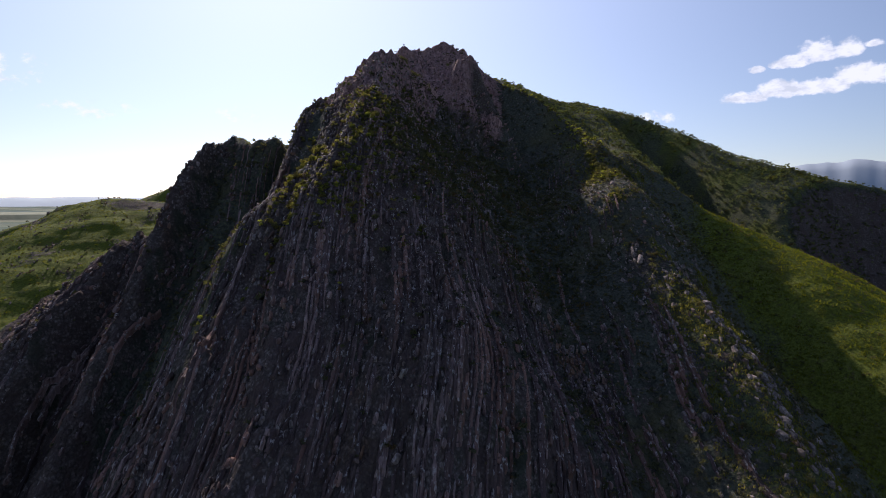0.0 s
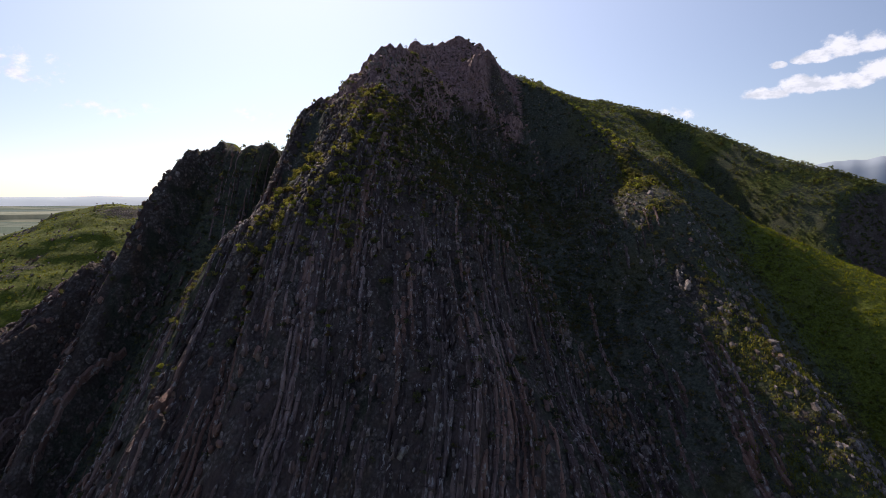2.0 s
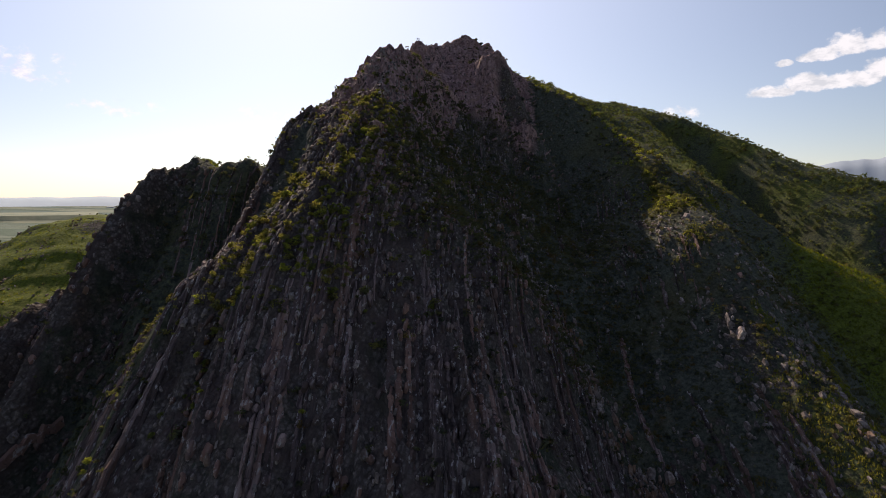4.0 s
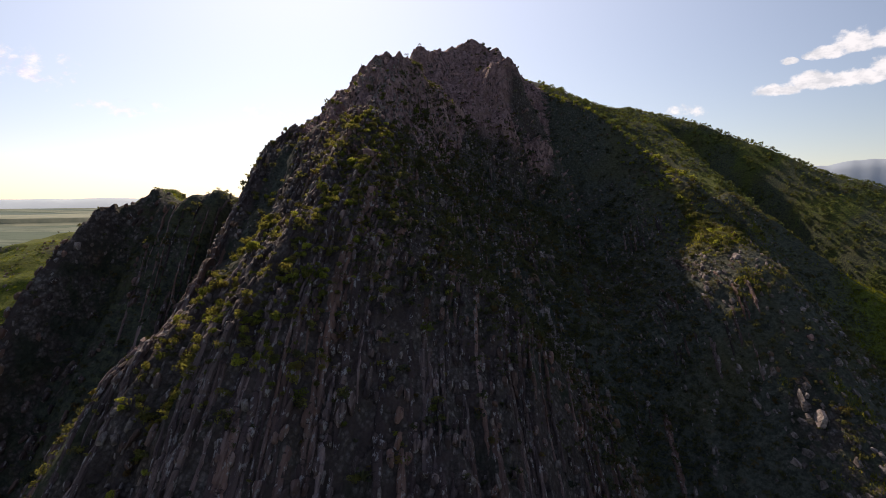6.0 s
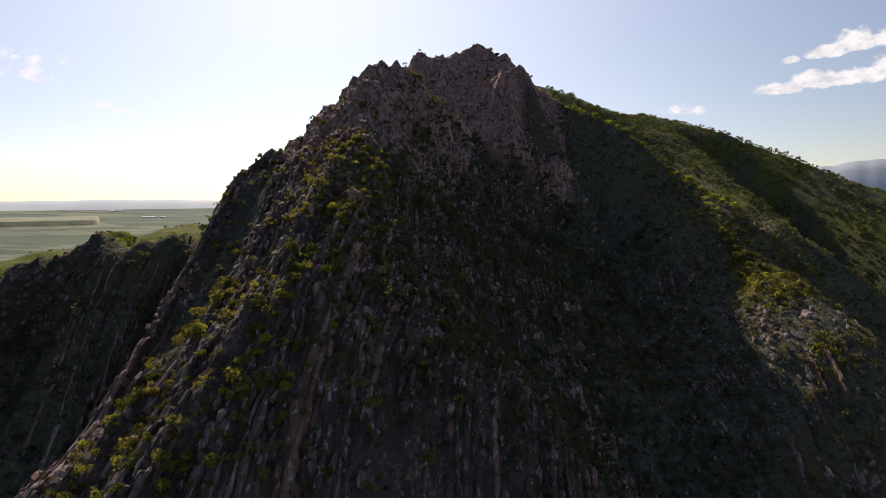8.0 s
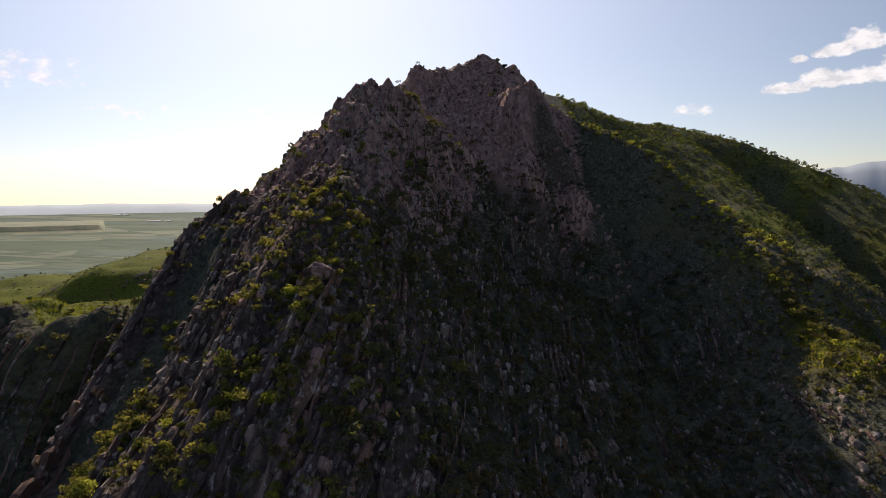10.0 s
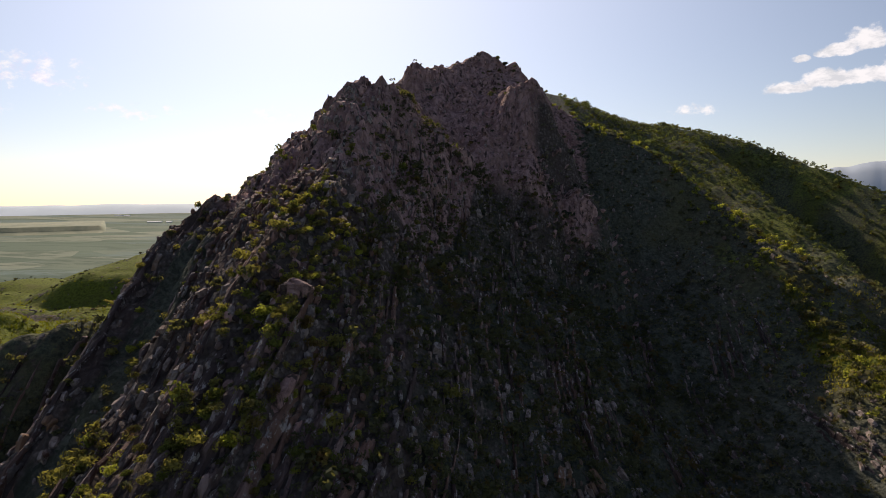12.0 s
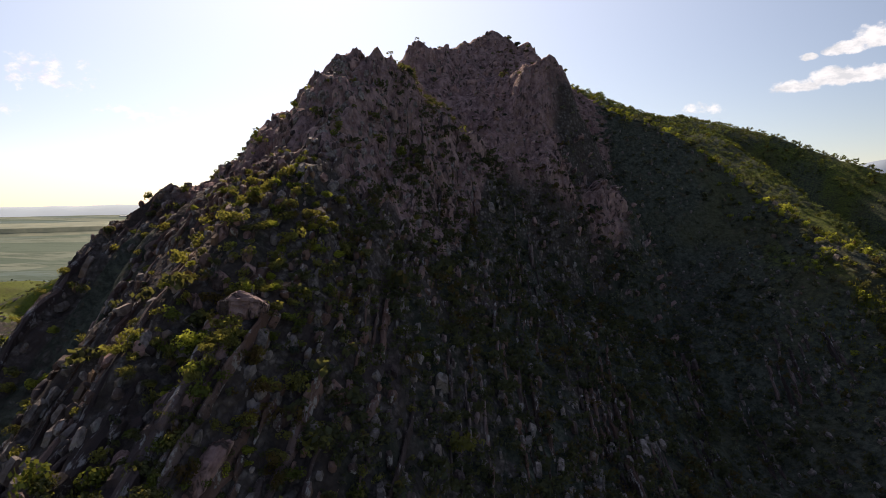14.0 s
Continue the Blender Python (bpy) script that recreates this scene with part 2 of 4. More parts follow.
def grass_material(name, green, dry, green_through, dry_through):
    m, n = material(name)
    geo = n.add("ShaderNodeNewGeometry")
    t = n.math("ADD", n.math("MULTIPLY", geo.outputs["Random Per Island"], 0.4), n.noise(geo.outputs["Position"], 0.06, 4.0))
    a = n.add("ShaderNodeBsdfDiffuse", {0: n.mix(n.ramp(t, 0.4, 1.0), green, dry)})
    b = n.add("ShaderNodeBsdfTranslucent", {0: n.mix(n.ramp(t, 0.4, 1.0), green_through, dry_through)})
    n.add("ShaderNodeOutputMaterial", {0: n.add("ShaderNodeMixShader", {0: 0.5, 1: a.outputs[0], 2: b.outputs[0]}).outputs[0]})
    return m


def plain_material(name, a, b, scale, rough=0.9):
    m, n = material(name)
    pos = n.add("ShaderNodeNewGeometry").outputs["Position"]
    t = n.noise(pos, scale, 6.0, 0.6)
    finish(n, n.mix(n.ramp(t, 0.35, 0.65), a, b), rough, t, 0.05)
    return m


GROUND = ground_material()
ROCK = rock_material("weathered rock")
CRAG = rock_material("rusty crag rock with glare tint", 0.1)
STRATA = strata_material()
LEAF = leaf_material("shrub leaves", (0.095, 0.11, 0.03, 1), (0.25, 0.26, 0.05, 1), (0.6, 0.62, 0.09, 1))
GRASS = grass_material("spring grass", (0.06, 0.088, 0.01, 1), (0.12, 0.135, 0.018, 1), (0.16, 0.19, 0.012, 1), (0.26, 0.25, 0.022, 1))
HAY = grass_material("yellowing grass", (0.085, 0.105, 0.02, 1), (0.15, 0.14, 0.035, 1), (0.24, 0.25, 0.03, 1), (0.34, 0.29, 0.055, 1))
SCRUB = leaf_material("dry scrub leaves", (0.11, 0.12, 0.098, 1), (0.21, 0.22, 0.165, 1), (0.2, 0.18, 0.06, 1))
# a paler copy of the oak leaves: the far ridge's haze painted in
HAZED_OAK = leaf_material("haze-greyed oak leaves", (0.09, 0.105, 0.06, 1), (0.18, 0.195, 0.09, 1), (0.22, 0.26, 0.07, 1))
OAK = leaf_material("dark oak leaves", (0.047, 0.054, 0.045, 1), (0.1, 0.108, 0.075, 1), (0.17, 0.165, 0.04, 1))
OLIVE = leaf_material("olive shrub leaves", (0.085, 0.088, 0.042, 1), (0.19, 0.18, 0.065, 1), (0.34, 0.31, 0.06, 1))
BARK = plain_material("bark", (0.06, 0.045, 0.035, 1), (0.14, 0.11, 0.085, 1), 6.0)
# the range's blue is aerial haze, put straight into the base colour
RANGE = plain_material("far haze-blue mountains", (0.34, 0.41, 0.5, 1), (0.39, 0.46, 0.54, 1), 0.002)
# horizon haze is painted here too: it whitens the hills' own colour
HILLS = plain_material("far haze-pale hills", (0.5, 0.59, 0.66, 1), (0.56, 0.65, 0.71, 1), 0.003)

# ---- shape of the land ----
def step(v, lo, hi):
    u = np.clip((v - lo) / (hi - lo), 0, 1)
    return u * u * (3 - 2 * u)


def curve(t, pts):
    """Smooth curves through stations (station, value, ..., height); past its ends a crest falls away."""
    p = np.array(pts, float)
    k = p[:, 0]
    out = []
    tc = np.clip(t, k[0], k[-1])
    i = np.clip(np.searchsorted(k, tc) - 1, 0, len(k) - 2)
    h = k[i + 1] - k[i]
    u = (tc - k[i]) / h
    for c in range(1, p.shape[1]):
        v = p[:, c]
        d = np.gradient(v, k)
        y = (2*u**3-3*u**2+1)*v[i] + (u**3-2*u**2+u)*h*d[i] + (-2*u**3+3*u**2)*v[i+1] + (u**3-u**2)*h*d[i+1]
        out.append(y)
    out[-1] = out[-1] - 0.9 * np.abs(t - tc)
    return out
def flank(d, left, right, w):
    """Fall of the ground beside a crest: d metres to its right; slopes on either side, crest rounded over w metres."""
    s = np.where(d < 0, left, right)
    return s * (np.sqrt(d*d + w*w) - w)
# crest lines: station, across, height
SPUR = [(0,-40,.0,45),(60,-40,.0,92),(100,-40,.0,128),(128,-40,.0,153),(148,-40,.03,168),(170,-40,.22,183.5),(189,-40,.43,199.5),(206,-37,.52,211),(224,-33,.62,222.5),(239,-31,.88,231),(254,-32,1.15,240),(272,-32,1.15,246.5),(290,-33.5,1.1,253.5),(305,-35,1.1,260.5),(325,-34,1.2,272.5),(339,-29,1.2,280.5),(354,-28,1.2,280),(382,-25,1.1,284),(403,-23,1.0,295),(432,-12,1.0,300),(470,-5,1.0,285),(560,0,.8,240)]
EDGE = [(60,-66,82),(100,-64,118),(130,-60,147),(141,-59,160.5),(152,-60,163.5),(170,-60,174),(204,-60,195),(232,-62,211),(261,-63,228),(272,-64,234.5),(281,-64.5,241),(290,-62.5,244.5),(300,-57,251),(308,-57,252),(320,-50,258),(340,-46,260),(400,-50,228)]
SHOULDER = [(60,84,101),(100,84,121.5),(149,84,146),(179,85,160.5),(202,82,170),(222,81,179.5),(241,81,191.5),(256,81,202),(264,81,206),(287,82,212.5),(308,83,216.5),(326,84,227.5),(362,81,240.5),(388,69,254),(405,40,267.5),(420,25,286),(450,10,300),(520,0,260)]
PEAK = [(-40,425,285),(-23,412,297),(2,430,306),(15,425,297),(27,420,290),(37,411,280),(60,396,266),(80,388,251)]
LEFT = [(-230,222,112),(-190,225,137),(-172,228,147),(-157,228,154),(-147,229,161),(-137,230,168),(-127,230,176),(-116,230,185.5),(-108,230,190),(-103,231,201),(-98.5,236,214),(-96,246,222),(-92,266,226.5),(-85,263,225),(-72,268,228)]
# knobs of the crags: x, y, top, radius, steepness
KNOBS = [(-31,341,282,5,2.0),(-39,339,279.5,5,2.5),(-36,325,271.5,5,1.5),(-23.5,405,300,5,1.5),(2.5,432,311,4.5,1.5),(13.5,381,288,4.5,2.2),(16.5,377,290,1.5,2.2),(10,390,288,4,2.0),(27,357,250.5,6,2.0),(-93,274,227,3,1.5)]
RIGHT = [(100,335,.82,226),(118,338,.8,216),(135,315,.64,196.5),(160,303,.43,183),(185,295,.36,170.5),(222,300,.34,154),(320,300,.4,109),(420,300,.3,74)]
# a spur in front of the far ridge
FOLD = [(330,312,140),(420,285,182),(480,262,206),(547,237,230),(590,215,252),(640,190,288),(680,180,290)]
FAR = [(-120,600,.5,262),(0,640,.45,332),(52,640,.45,327),(126,660,.42,306),(165,676,.45,304),(185,678,.85,301),(235,610,.55,269),(262,570,.42,246),(290,545,.42,234),(327,520,.45,219.5),(370,500,.45,207),(450,470,.6,176),(700,430,.5,100)]
GREEN = [(-700,470,70),(-450,440,136),(-318,432,172),(-236,430,200),(-197,432,199),(-120,430,205),(-60,430,215)]
# the higher back of the green hill
HILL = [(-600,540,100),(-374,520,171),(-335,520,183),(-311,520,190),(-289,520,201),(-262,520,199.5),(-248,520,199),(-234,520,204),(-222,520,209),(-199,520,218),(-180,520,217.5),(-100,520,222)]
BACK = [(-900,760,72),(-600,720,127),(-437,711,162),(-400,711,173),(-343,711,191),(-270,700,207),(-100,660,250)]
def base(x, y):
    z = 207.5 + .6 * (np.minimum(y, 263) - 249) + .35 * np.maximum(0, y - 263) - .62 * (x + 6)
    return z
def softmax(zs, k):
    m = np.maximum.reduce(zs)
    return m + k * np.log(sum(np.exp((z - m) / k) for z in zs))
def height(x, y):
    zs = []
    cx, sl, cz = curve(y, SPUR); zs.append(cz - flank(x - cx, 0.5 + 0.35 * step(y, 190, 225) * (1 - step(y, 258, 278)) + 0.25 * step(y, 292, 306), sl, 5) - 0.8 * np.maximum(0, x - cx - 44) - 0.9 * np.maximum(0, cx - x - 27))
    cx, cz = curve(y, EDGE); zs.append(cz - flank(x - cx, 3.2, 1.1, 1.5))
    cx, cz = curve(y, SHOULDER); zs.append(cz - flank(x - cx, .55, 1.0, 4))
    cy, cz = curve(x, PEAK); zs.append(cz - flank(y - cy, 1.3, .9, 6))
    cy, cz = curve(x, LEFT); drop = np.maximum(0, cy - y - 32)
    zs.append(cz - flank(y - cy, 1.0, .22, 5 + 5 * step(-x, 118, 125)) + 0.12 * drop - 1.5 * np.maximum(0, x + 74) + 0.46 * step(-x, 113, 120) * np.clip(cy - y, 0, 58))
    cy, sl, cz = curve(x, RIGHT); zs.append(cz - flank(y - cy, sl, .7, 8))
    bluff = 0.9 * step(x, 236, 252) * np.maximum(0, np.interp(x, [240, 259, 300, 340, 420], [425, 447, 490, 500, 480]) - y)
    cx, cz = curve(y, FOLD); zs.append(cz - flank(x - cx, .95, .75, 7) - bluff)
    cy, sl, cz = curve(x, FAR); zs.append(cz - flank(y - cy, sl, .6, 15) - bluff)
    cy, cz = curve(x, GREEN); zs.append(cz - flank(y - cy, .42, .5, 25))
    cy, cz = curve(x, HILL); zs.append(cz - flank(y - cy, .12 + .3 * step(cy - y, 60, 90), .4, 20))
    cy, cz = curve(x, BACK); zs.append(cz - flank(y - cy, .35, .35, 30))
    for kx, ky, top, radius, steep in KNOBS:
        zs.append(np.maximum(top - steep * np.maximum(0, np.hypot(x - kx, y - ky) - radius), -50))
    zs.append(256 + 0.6 * (np.minimum(y, 428) - 345) - 1.5 * np.maximum(0, 345 - y) - 1.6 * np.maximum(0, np.abs(x + 4) - 19) - 2 * np.maximum(0, y - 428))
    bowl = np.minimum(base(x, y), 252 - .3*np.abs(x-10)) - 3 * np.maximum(0, y-330)*.2 - 1.5*np.maximum(0, np.abs(x-15)-55)
    zs.append(bowl)
    r = np.hypot(x, y)
    plain = 60 + 122 * np.clip((r - 1300) / 3600, 0, 1.1) ** 1.6
    zs.append(plain + 0*x)
    return softmax(zs, 2.0)


def hashed(i, j, seed):
    h = (i * 374761393 + j * 668265263 + seed * 2147483647) & 0xFFFFFFFF
    h = ((h ^ (h >> 13)) * 1274126177) & 0xFFFFFFFF
    return ((h ^ (h >> 16)) & 0xFFFFFF) / float(0xFFFFFF)


def value(x, y, seed=0):
    """Smooth noise from -1 to 1, one feature a unit."""
    i, j = np.floor(x).astype(np.int64), np.floor(y).astype(np.int64)
    u, v = x - i, y - j
    out = 0
    for di in (0, 1):
        for dj in (0, 1):
            a = hashed(i + di, j + dj, seed) * 2 * math.pi
            gx, gy = u - di, v - dj
            fu, fv = (u if di else 1 - u), (v if dj else 1 - v)
            out = out + (np.cos(a) * gx + np.sin(a) * gy) * (fu ** 3 * (fu * (fu * 6 - 15) + 10)) * (fv ** 3 * (fv * (fv * 6 - 15) + 10))
    return out * 1.5


def layers(x, y, seed, octaves=4):
    return sum(value(x * 2 ** k, y * 2 ** k, seed + k) / 2 ** k for k in range(octaves))


def blocks(x, y, seed):
    """Broken rock: each cell of a jittered lattice at its own level, dropping to a crack at its edge."""
    i0, j0 = np.floor(x).astype(np.int64), np.floor(y).astype(np.int64)
    best, second, level = np.full(x.shape, 9.0), np.full(x.shape, 9.0), np.zeros(x.shape)
    for di in (-1, 0, 1):
        for dj in (-1, 0, 1):
            i, j = i0 + di, j0 + dj
            d = np.hypot(i + hashed(i, j, seed) - x, j + hashed(i, j, seed + 7) - y)
            own = hashed(i, j, seed + 13)
            near = d < best
            second = np.where(near, best, np.minimum(second, d))
            level = np.where(near, own, level)
            best = np.where(near, d, best)
    return level * 2 - 1, np.clip((second - best) * 4, 0, 1)


def ground(x, y):
    """Height of the ground, and how bare and how farmed it is."""
    z = height(x, y)
    wide = layers(x / 30, y / 30, 3)
    foot = 286 + 52 * step(x, -14, 2) + 5 * wide
    crag = step(y, foot, foot + 16) * step(x, -75, -50) * (1 - step(x, 26, 50)) * (1 - step(y, 445, 470))
    face = step(x, -175, -150) * (1 - 0.5 * step(x + wide * 14, 8, 45)) * (1 - step(x + wide * 8, 66, 84)) * (1 - step(y, 330, 420)) * step(y, 40, 90)
    shoulder = step(x, 56, 72) * (1 - step(x + wide * 8, 92, 112)) * (1 - step(y, 290, 320)) * 0.72
    near = np.clip(np.maximum.reduce([crag, face, shoulder]), 0, 1)
    far_cliff = 0.85 * step(x, 236, 256) * step(np.interp(x, [240, 259, 300, 340, 420], [425, 447, 490, 500, 480]) - y, -4, 8) * step(y, 300, 340)
    green_rock = step(layers(x / 22, y / 22, 9), 0.3, 0.6) * 0.6 * (1 - step(x, 30, 70))
    lushness = layers(x / 13, y / 20, 31)
    # bush and grass seams on the bowl and on the back of the spur
    bowl = step(x, -22, 4) * step(y, 205, 245) * (1 - step(y, 320, 345))
    bare = np.clip(near * (0.82 + 0.25 * lushness) - 0.28 * bowl, 0, 1)
    edge = curve(y, EDGE)[0]
    trough = np.exp(-((x - edge - 8) / 4.5) ** 2) * step(y, 150, 190) * (1 - step(y, 275, 290))
    gully = step(x, -100, -88) * (1 - step(x, edge - 6, edge - 1)) * step(y, 120, 170) * (1 - step(y, 300, 330))
    top = step(y - curve(x, LEFT)[0], -3, 5) * (1 - step(x, -77, -71))
    crest = step(y, 268, 290) * step(x, 52, 66)
    bare = bare * (1 - 0.75 * trough * step(y, 205, 230)) * (1 - 0.5 * gully) * (1 - 0.95 * top) * (1 - 0.9 * crest)
    outcrop = np.exp(-((x - 26) / 9) ** 2 - ((y - 350) / 9) ** 2) * (0.85 + 0.9 * lushness)
    bare = np.maximum(bare, np.minimum(1, 1.4 * outcrop))
    bare = np.where((x > 62) & (x < 112) & (y < 215), bare * 0.75, bare)
    bare = np.maximum(bare, 0.9 * np.exp(-((x + 262) / 30) ** 2 - ((y - 590) / 45) ** 2) + 0.7 * np.exp(-((x + 205) / 45) ** 2 - ((y - 412) / 14) ** 2))
    bare = np.maximum(bare, np.maximum(far_cliff, green_rock * 0.8) * (1 - near))
    r = np.hypot(x, y)
    close = 1 - step(r, 900, 1400)
    # ribs of upended strata that run down the slope
    lean = x + 5 * value(y / 60, x / 90, 41)
    rib = 1 - np.abs(value(lean / 6.5, y / 55, 51)) * 2
    fine = 1 - np.abs(value(lean / 2.4, y / 22, 52)) * 2
    thin = 1 - np.abs(value(lean / 1.3, y / 12, 53)) * 2
    ribbed = face * (1 - 0.6 * bowl) * (1 - 0.3 * gully) * (1 - 0.9 * top) * (1 + 0.2 * (1 - step(x, -82, -68)))
    z = z + ribbed * (1.9 * rib + 0.7 * fine + 0.35 * thin - 0.6)
    long_level, long_crack = blocks(lean / 2.6, y / 7.0, 61)
    z = z + ribbed * (0.75 * long_level + 0.5 * long_crack - 0.3)
    # crags: ledges and walls, buttresses and upright cracks
    sway = 1.6 * layers(x / 14, y / 14, 76, 3)
    tier = (z + sway) / 7.5
    part_up = tier - np.floor(tier)
    ledge = 7.5 * (np.floor(tier) + step(part_up, 0.5, 1.0)) - sway
    z = z + crag * 0.2 * (ledge - z)
    buttress = 1 - np.abs(value(lean / 9, y / 45, 75)) * 2.2
    lv, cr = blocks(lean / 4.5, y / 11, 71)
    lv2, cr2 = blocks(lean / 1.9, y / 4.5, 72)
    z = z + crag * (1.7 * buttress + 0.45 * lv + 0.5 * cr + 0.1 * lv2 + 0.12 * cr2 - 1.6)
    z = z + close * (1 - step(x, -190, -150)) * (1.6 * layers(x / 60, y / 45, 341, 4) + 0.5 * (1 - np.abs(value(x / 16, y / 30, 342)) * 2))
    lv3, cr3 = blocks(x / 3, y / 4, 73)
    z = z + shoulder * step(lushness, -0.2, 0.3) * (0.8 * lv3 + 0.6 * cr3)
    z = z + close * (1.8 * wide * (1 - near) + 0.35 * layers(x / 3.5, y / 3.5, 81, 2) * (1 - near * 0.4) * (1 - step(np.maximum(np.abs(x + 16) - 134, np.abs(y - 276) - 164), 5, 40)))
    hills = layers(x / 420, y / 420, 91, 5)
    z = z + (1 - close) * hills * 9 * (1 - step(r, 2300, 3000))
    low = step(y + 150 * value(x / 500, y / 500, 95), 1750, 1850) * (1 - step(x, -700, -500))
    z = z + low * 6
    flat = height(x, y) - (60 + 122 * np.clip((r - 1300) / 3600, 0, 1.1) ** 1.6)
    lush = np.maximum(step(x + 8 * wide, 104, 140) * (1 - step(y, 296, 325)), 1 - step(x, -175, -150))
    lush = np.maximum(lush, (0.4 + 0.2 * step(layers(x / 40, y / 40, 201), 0.1, 0.45)) * step(y, 350, 400) * step(x, 60, 110))
    lush = np.maximum(lush, 1.0 * np.exp(-((x - 82) / 10) ** 2 - ((y - 293) / 13) ** 2) + 0.5 * step(layers(x / 12, y / 30, 202), 0.25, 0.6))
    lush = np.maximum.reduce([lush * (1 - step(x, -155, -140) * (1 - step(x, 58, 72))), 0.25 * trough * step(y, 205, 230), 0.35 * gully, 0.9 * top, 0.3 * crest])
    lush = np.maximum(lush, (0.5 * step(x, 60, 74) * (1 - step(y, 205, 225))) * (1 - step(x, 92, 104)))
    return z, bare, 1 - step(flat, 2, 12), np.clip(lush + 0.5 * np.exp(-((x - 79) / 11) ** 2 - ((y - 262) / 13) ** 2) * (0.8 + lushness), 0, 1), np.maximum(crag * (1 - step(x + 6 * wide, 10, 18) * (1 - step(y, 366, 380))), outcrop)


def spread(lo, hi, pitch, growth, ends):
    """Stations that are pitch apart from lo to hi and then ever wider out to the two ends."""
    inner = list(np.arange(lo, hi + pitch / 2, pitch))
    up, down = [inner[-1]], [inner[0]]
    s = pitch
    while up[-1] < ends[1]:
        s = min(s * growth, 100)
        up.append(up[-1] + s)
    s = pitch
    while down[-1] > ends[0]:
        s = min(s * growth, 100)
        down.append(down[-1] - s)
    return np.array(down[:0:-1] + inner + up[1:])


def mesh_of(name, verts, faces, mats, smooth=False):
    """A mesh from arrays: verts n x 3, faces m x 3 or m x 4."""
    verts, faces = np.asarray(verts, np.float32), np.asarray(faces, np.int32)
    k = faces.shape[1]
    me = bpy.data.meshes.new(name)
    me.vertices.add(len(verts))
    me.vertices.foreach_set("co", verts.ravel())
    me.loops.add(faces.size)
    me.loops.foreach_set("vertex_index", faces.ravel())
    me.polygons.add(len(faces))
    me.polygons.foreach_set("loop_start", np.arange(0, faces.size, k, dtype=np.int32))
    me.polygons.foreach_set("use_smooth", np.full(len(faces), smooth))
    me.update(calc_edges=True)
    for m in mats:
        me.materials.append(m)
    return me


# ---- the ground: one sheet from the crags to the horizon ----
XS = spread(-150, 112, 0.85, 1.045, (-5200, 5200))
YS = spread(112, 440, 0.95, 1.045, (-5200, 5200))
GX, GY = np.meshgrid(XS, YS)
GZ, BARE, FIELD, LUSH, RUST = ground(GX, GY)
ny, nx = GX.shape
idx = np.arange(nx * ny).reshape(ny, nx)
quads = np.stack([idx[:-1, :-1], idx[:-1, 1:], idx[1:, 1:], idx[1:, :-1]], -1).reshape(-1, 4)
me = mesh_of("ground", np.stack([GX, GY, GZ], -1).reshape(-1, 3), quads, [GROUND], True)
for key, data in (("bare", BARE), ("field", FIELD), ("lush", LUSH), ("rust", RUST)):
    me.attributes.new(key, "FLOAT", "POINT").data.foreach_set("value", data.ravel().astype(np.float32))
LAND = tagged(new("ground", me), "rocky mountain ground with ribs of grey strata, grass and a farmed plain", "ground", kind="structure")


def at(x, y, grid=None):
    """The ground's height (or another of its grids) at places x, y."""
    grid = GZ if grid is None else grid
    x, y = np.asarray(x, float), np.asarray(y, float)
    i = np.clip(np.searchsorted(XS, x) - 1, 0, nx - 2)
    j = np.clip(np.searchsorted(YS, y) - 1, 0, ny - 2)
    u, v = (x - XS[i]) / (XS[i + 1] - XS[i]), (y - YS[j]) / (YS[j + 1] - YS[j])
    return (grid[j, i] * (1 - u) + grid[j, i + 1] * u) * (1 - v) + (grid[j + 1, i] * (1 - u) + grid[j + 1, i + 1] * u) * v


RNG = np.random.default_rng(7)


def turns(rx, ry, rz):
    """Rotation matrices n x 3 x 3 from angles in radians."""
    cx, sx, cy, sy, cz, sz = np.cos(rx), np.sin(rx), np.cos(ry), np.sin(ry), np.cos(rz), np.sin(rz)
    return np.stack([np.stack([cy * cz, sx * sy * cz - cx * sz, cx * sy * cz + sx * sz], -1),
                     np.stack([cy * sz, sx * sy * sz + cx * cz, cx * sy * sz - sx * cz], -1),
                     np.stack([-sy, sx * cy, cx * cy], -1)], -2)


def joined(name, shapes, places, scales, angles, mats, parent=None):
    """Many pieces in one mesh: each takes one of the shapes in turn."""
    vs, fs, base_i = [], [], 0
    rot = turns(*angles.T)
    for s, (v, f) in enumerate(shapes):
        pick = np.arange(s, len(places), len(shapes))
        if not len(pick):
            continue
        pts = np.einsum("nij,nvj->nvi", rot[pick], v[None] * scales[pick][:, None]) + places[pick][:, None]
        vs.append(pts.reshape(-1, 3))
        fs.append((f[None] + (np.arange(len(pick)) * len(v))[:, None, None]).reshape(-1, f.shape[1]) + base_i)
        base_i += len(pick) * len(v)
    ob = new(name, mesh_of(name, np.concatenate(vs), np.concatenate(fs), mats))
    ob.parent = parent
    return ob


def from_bmesh(bm):
    bmesh.ops.triangulate(bm, faces=bm.faces)
    bm.verts.index_update()
    v = np.array([p.co[:] for p in bm.verts])
    f = np.array([[p.index for p in q.verts] for q in bm.faces])
    bm.free()
    return v, f


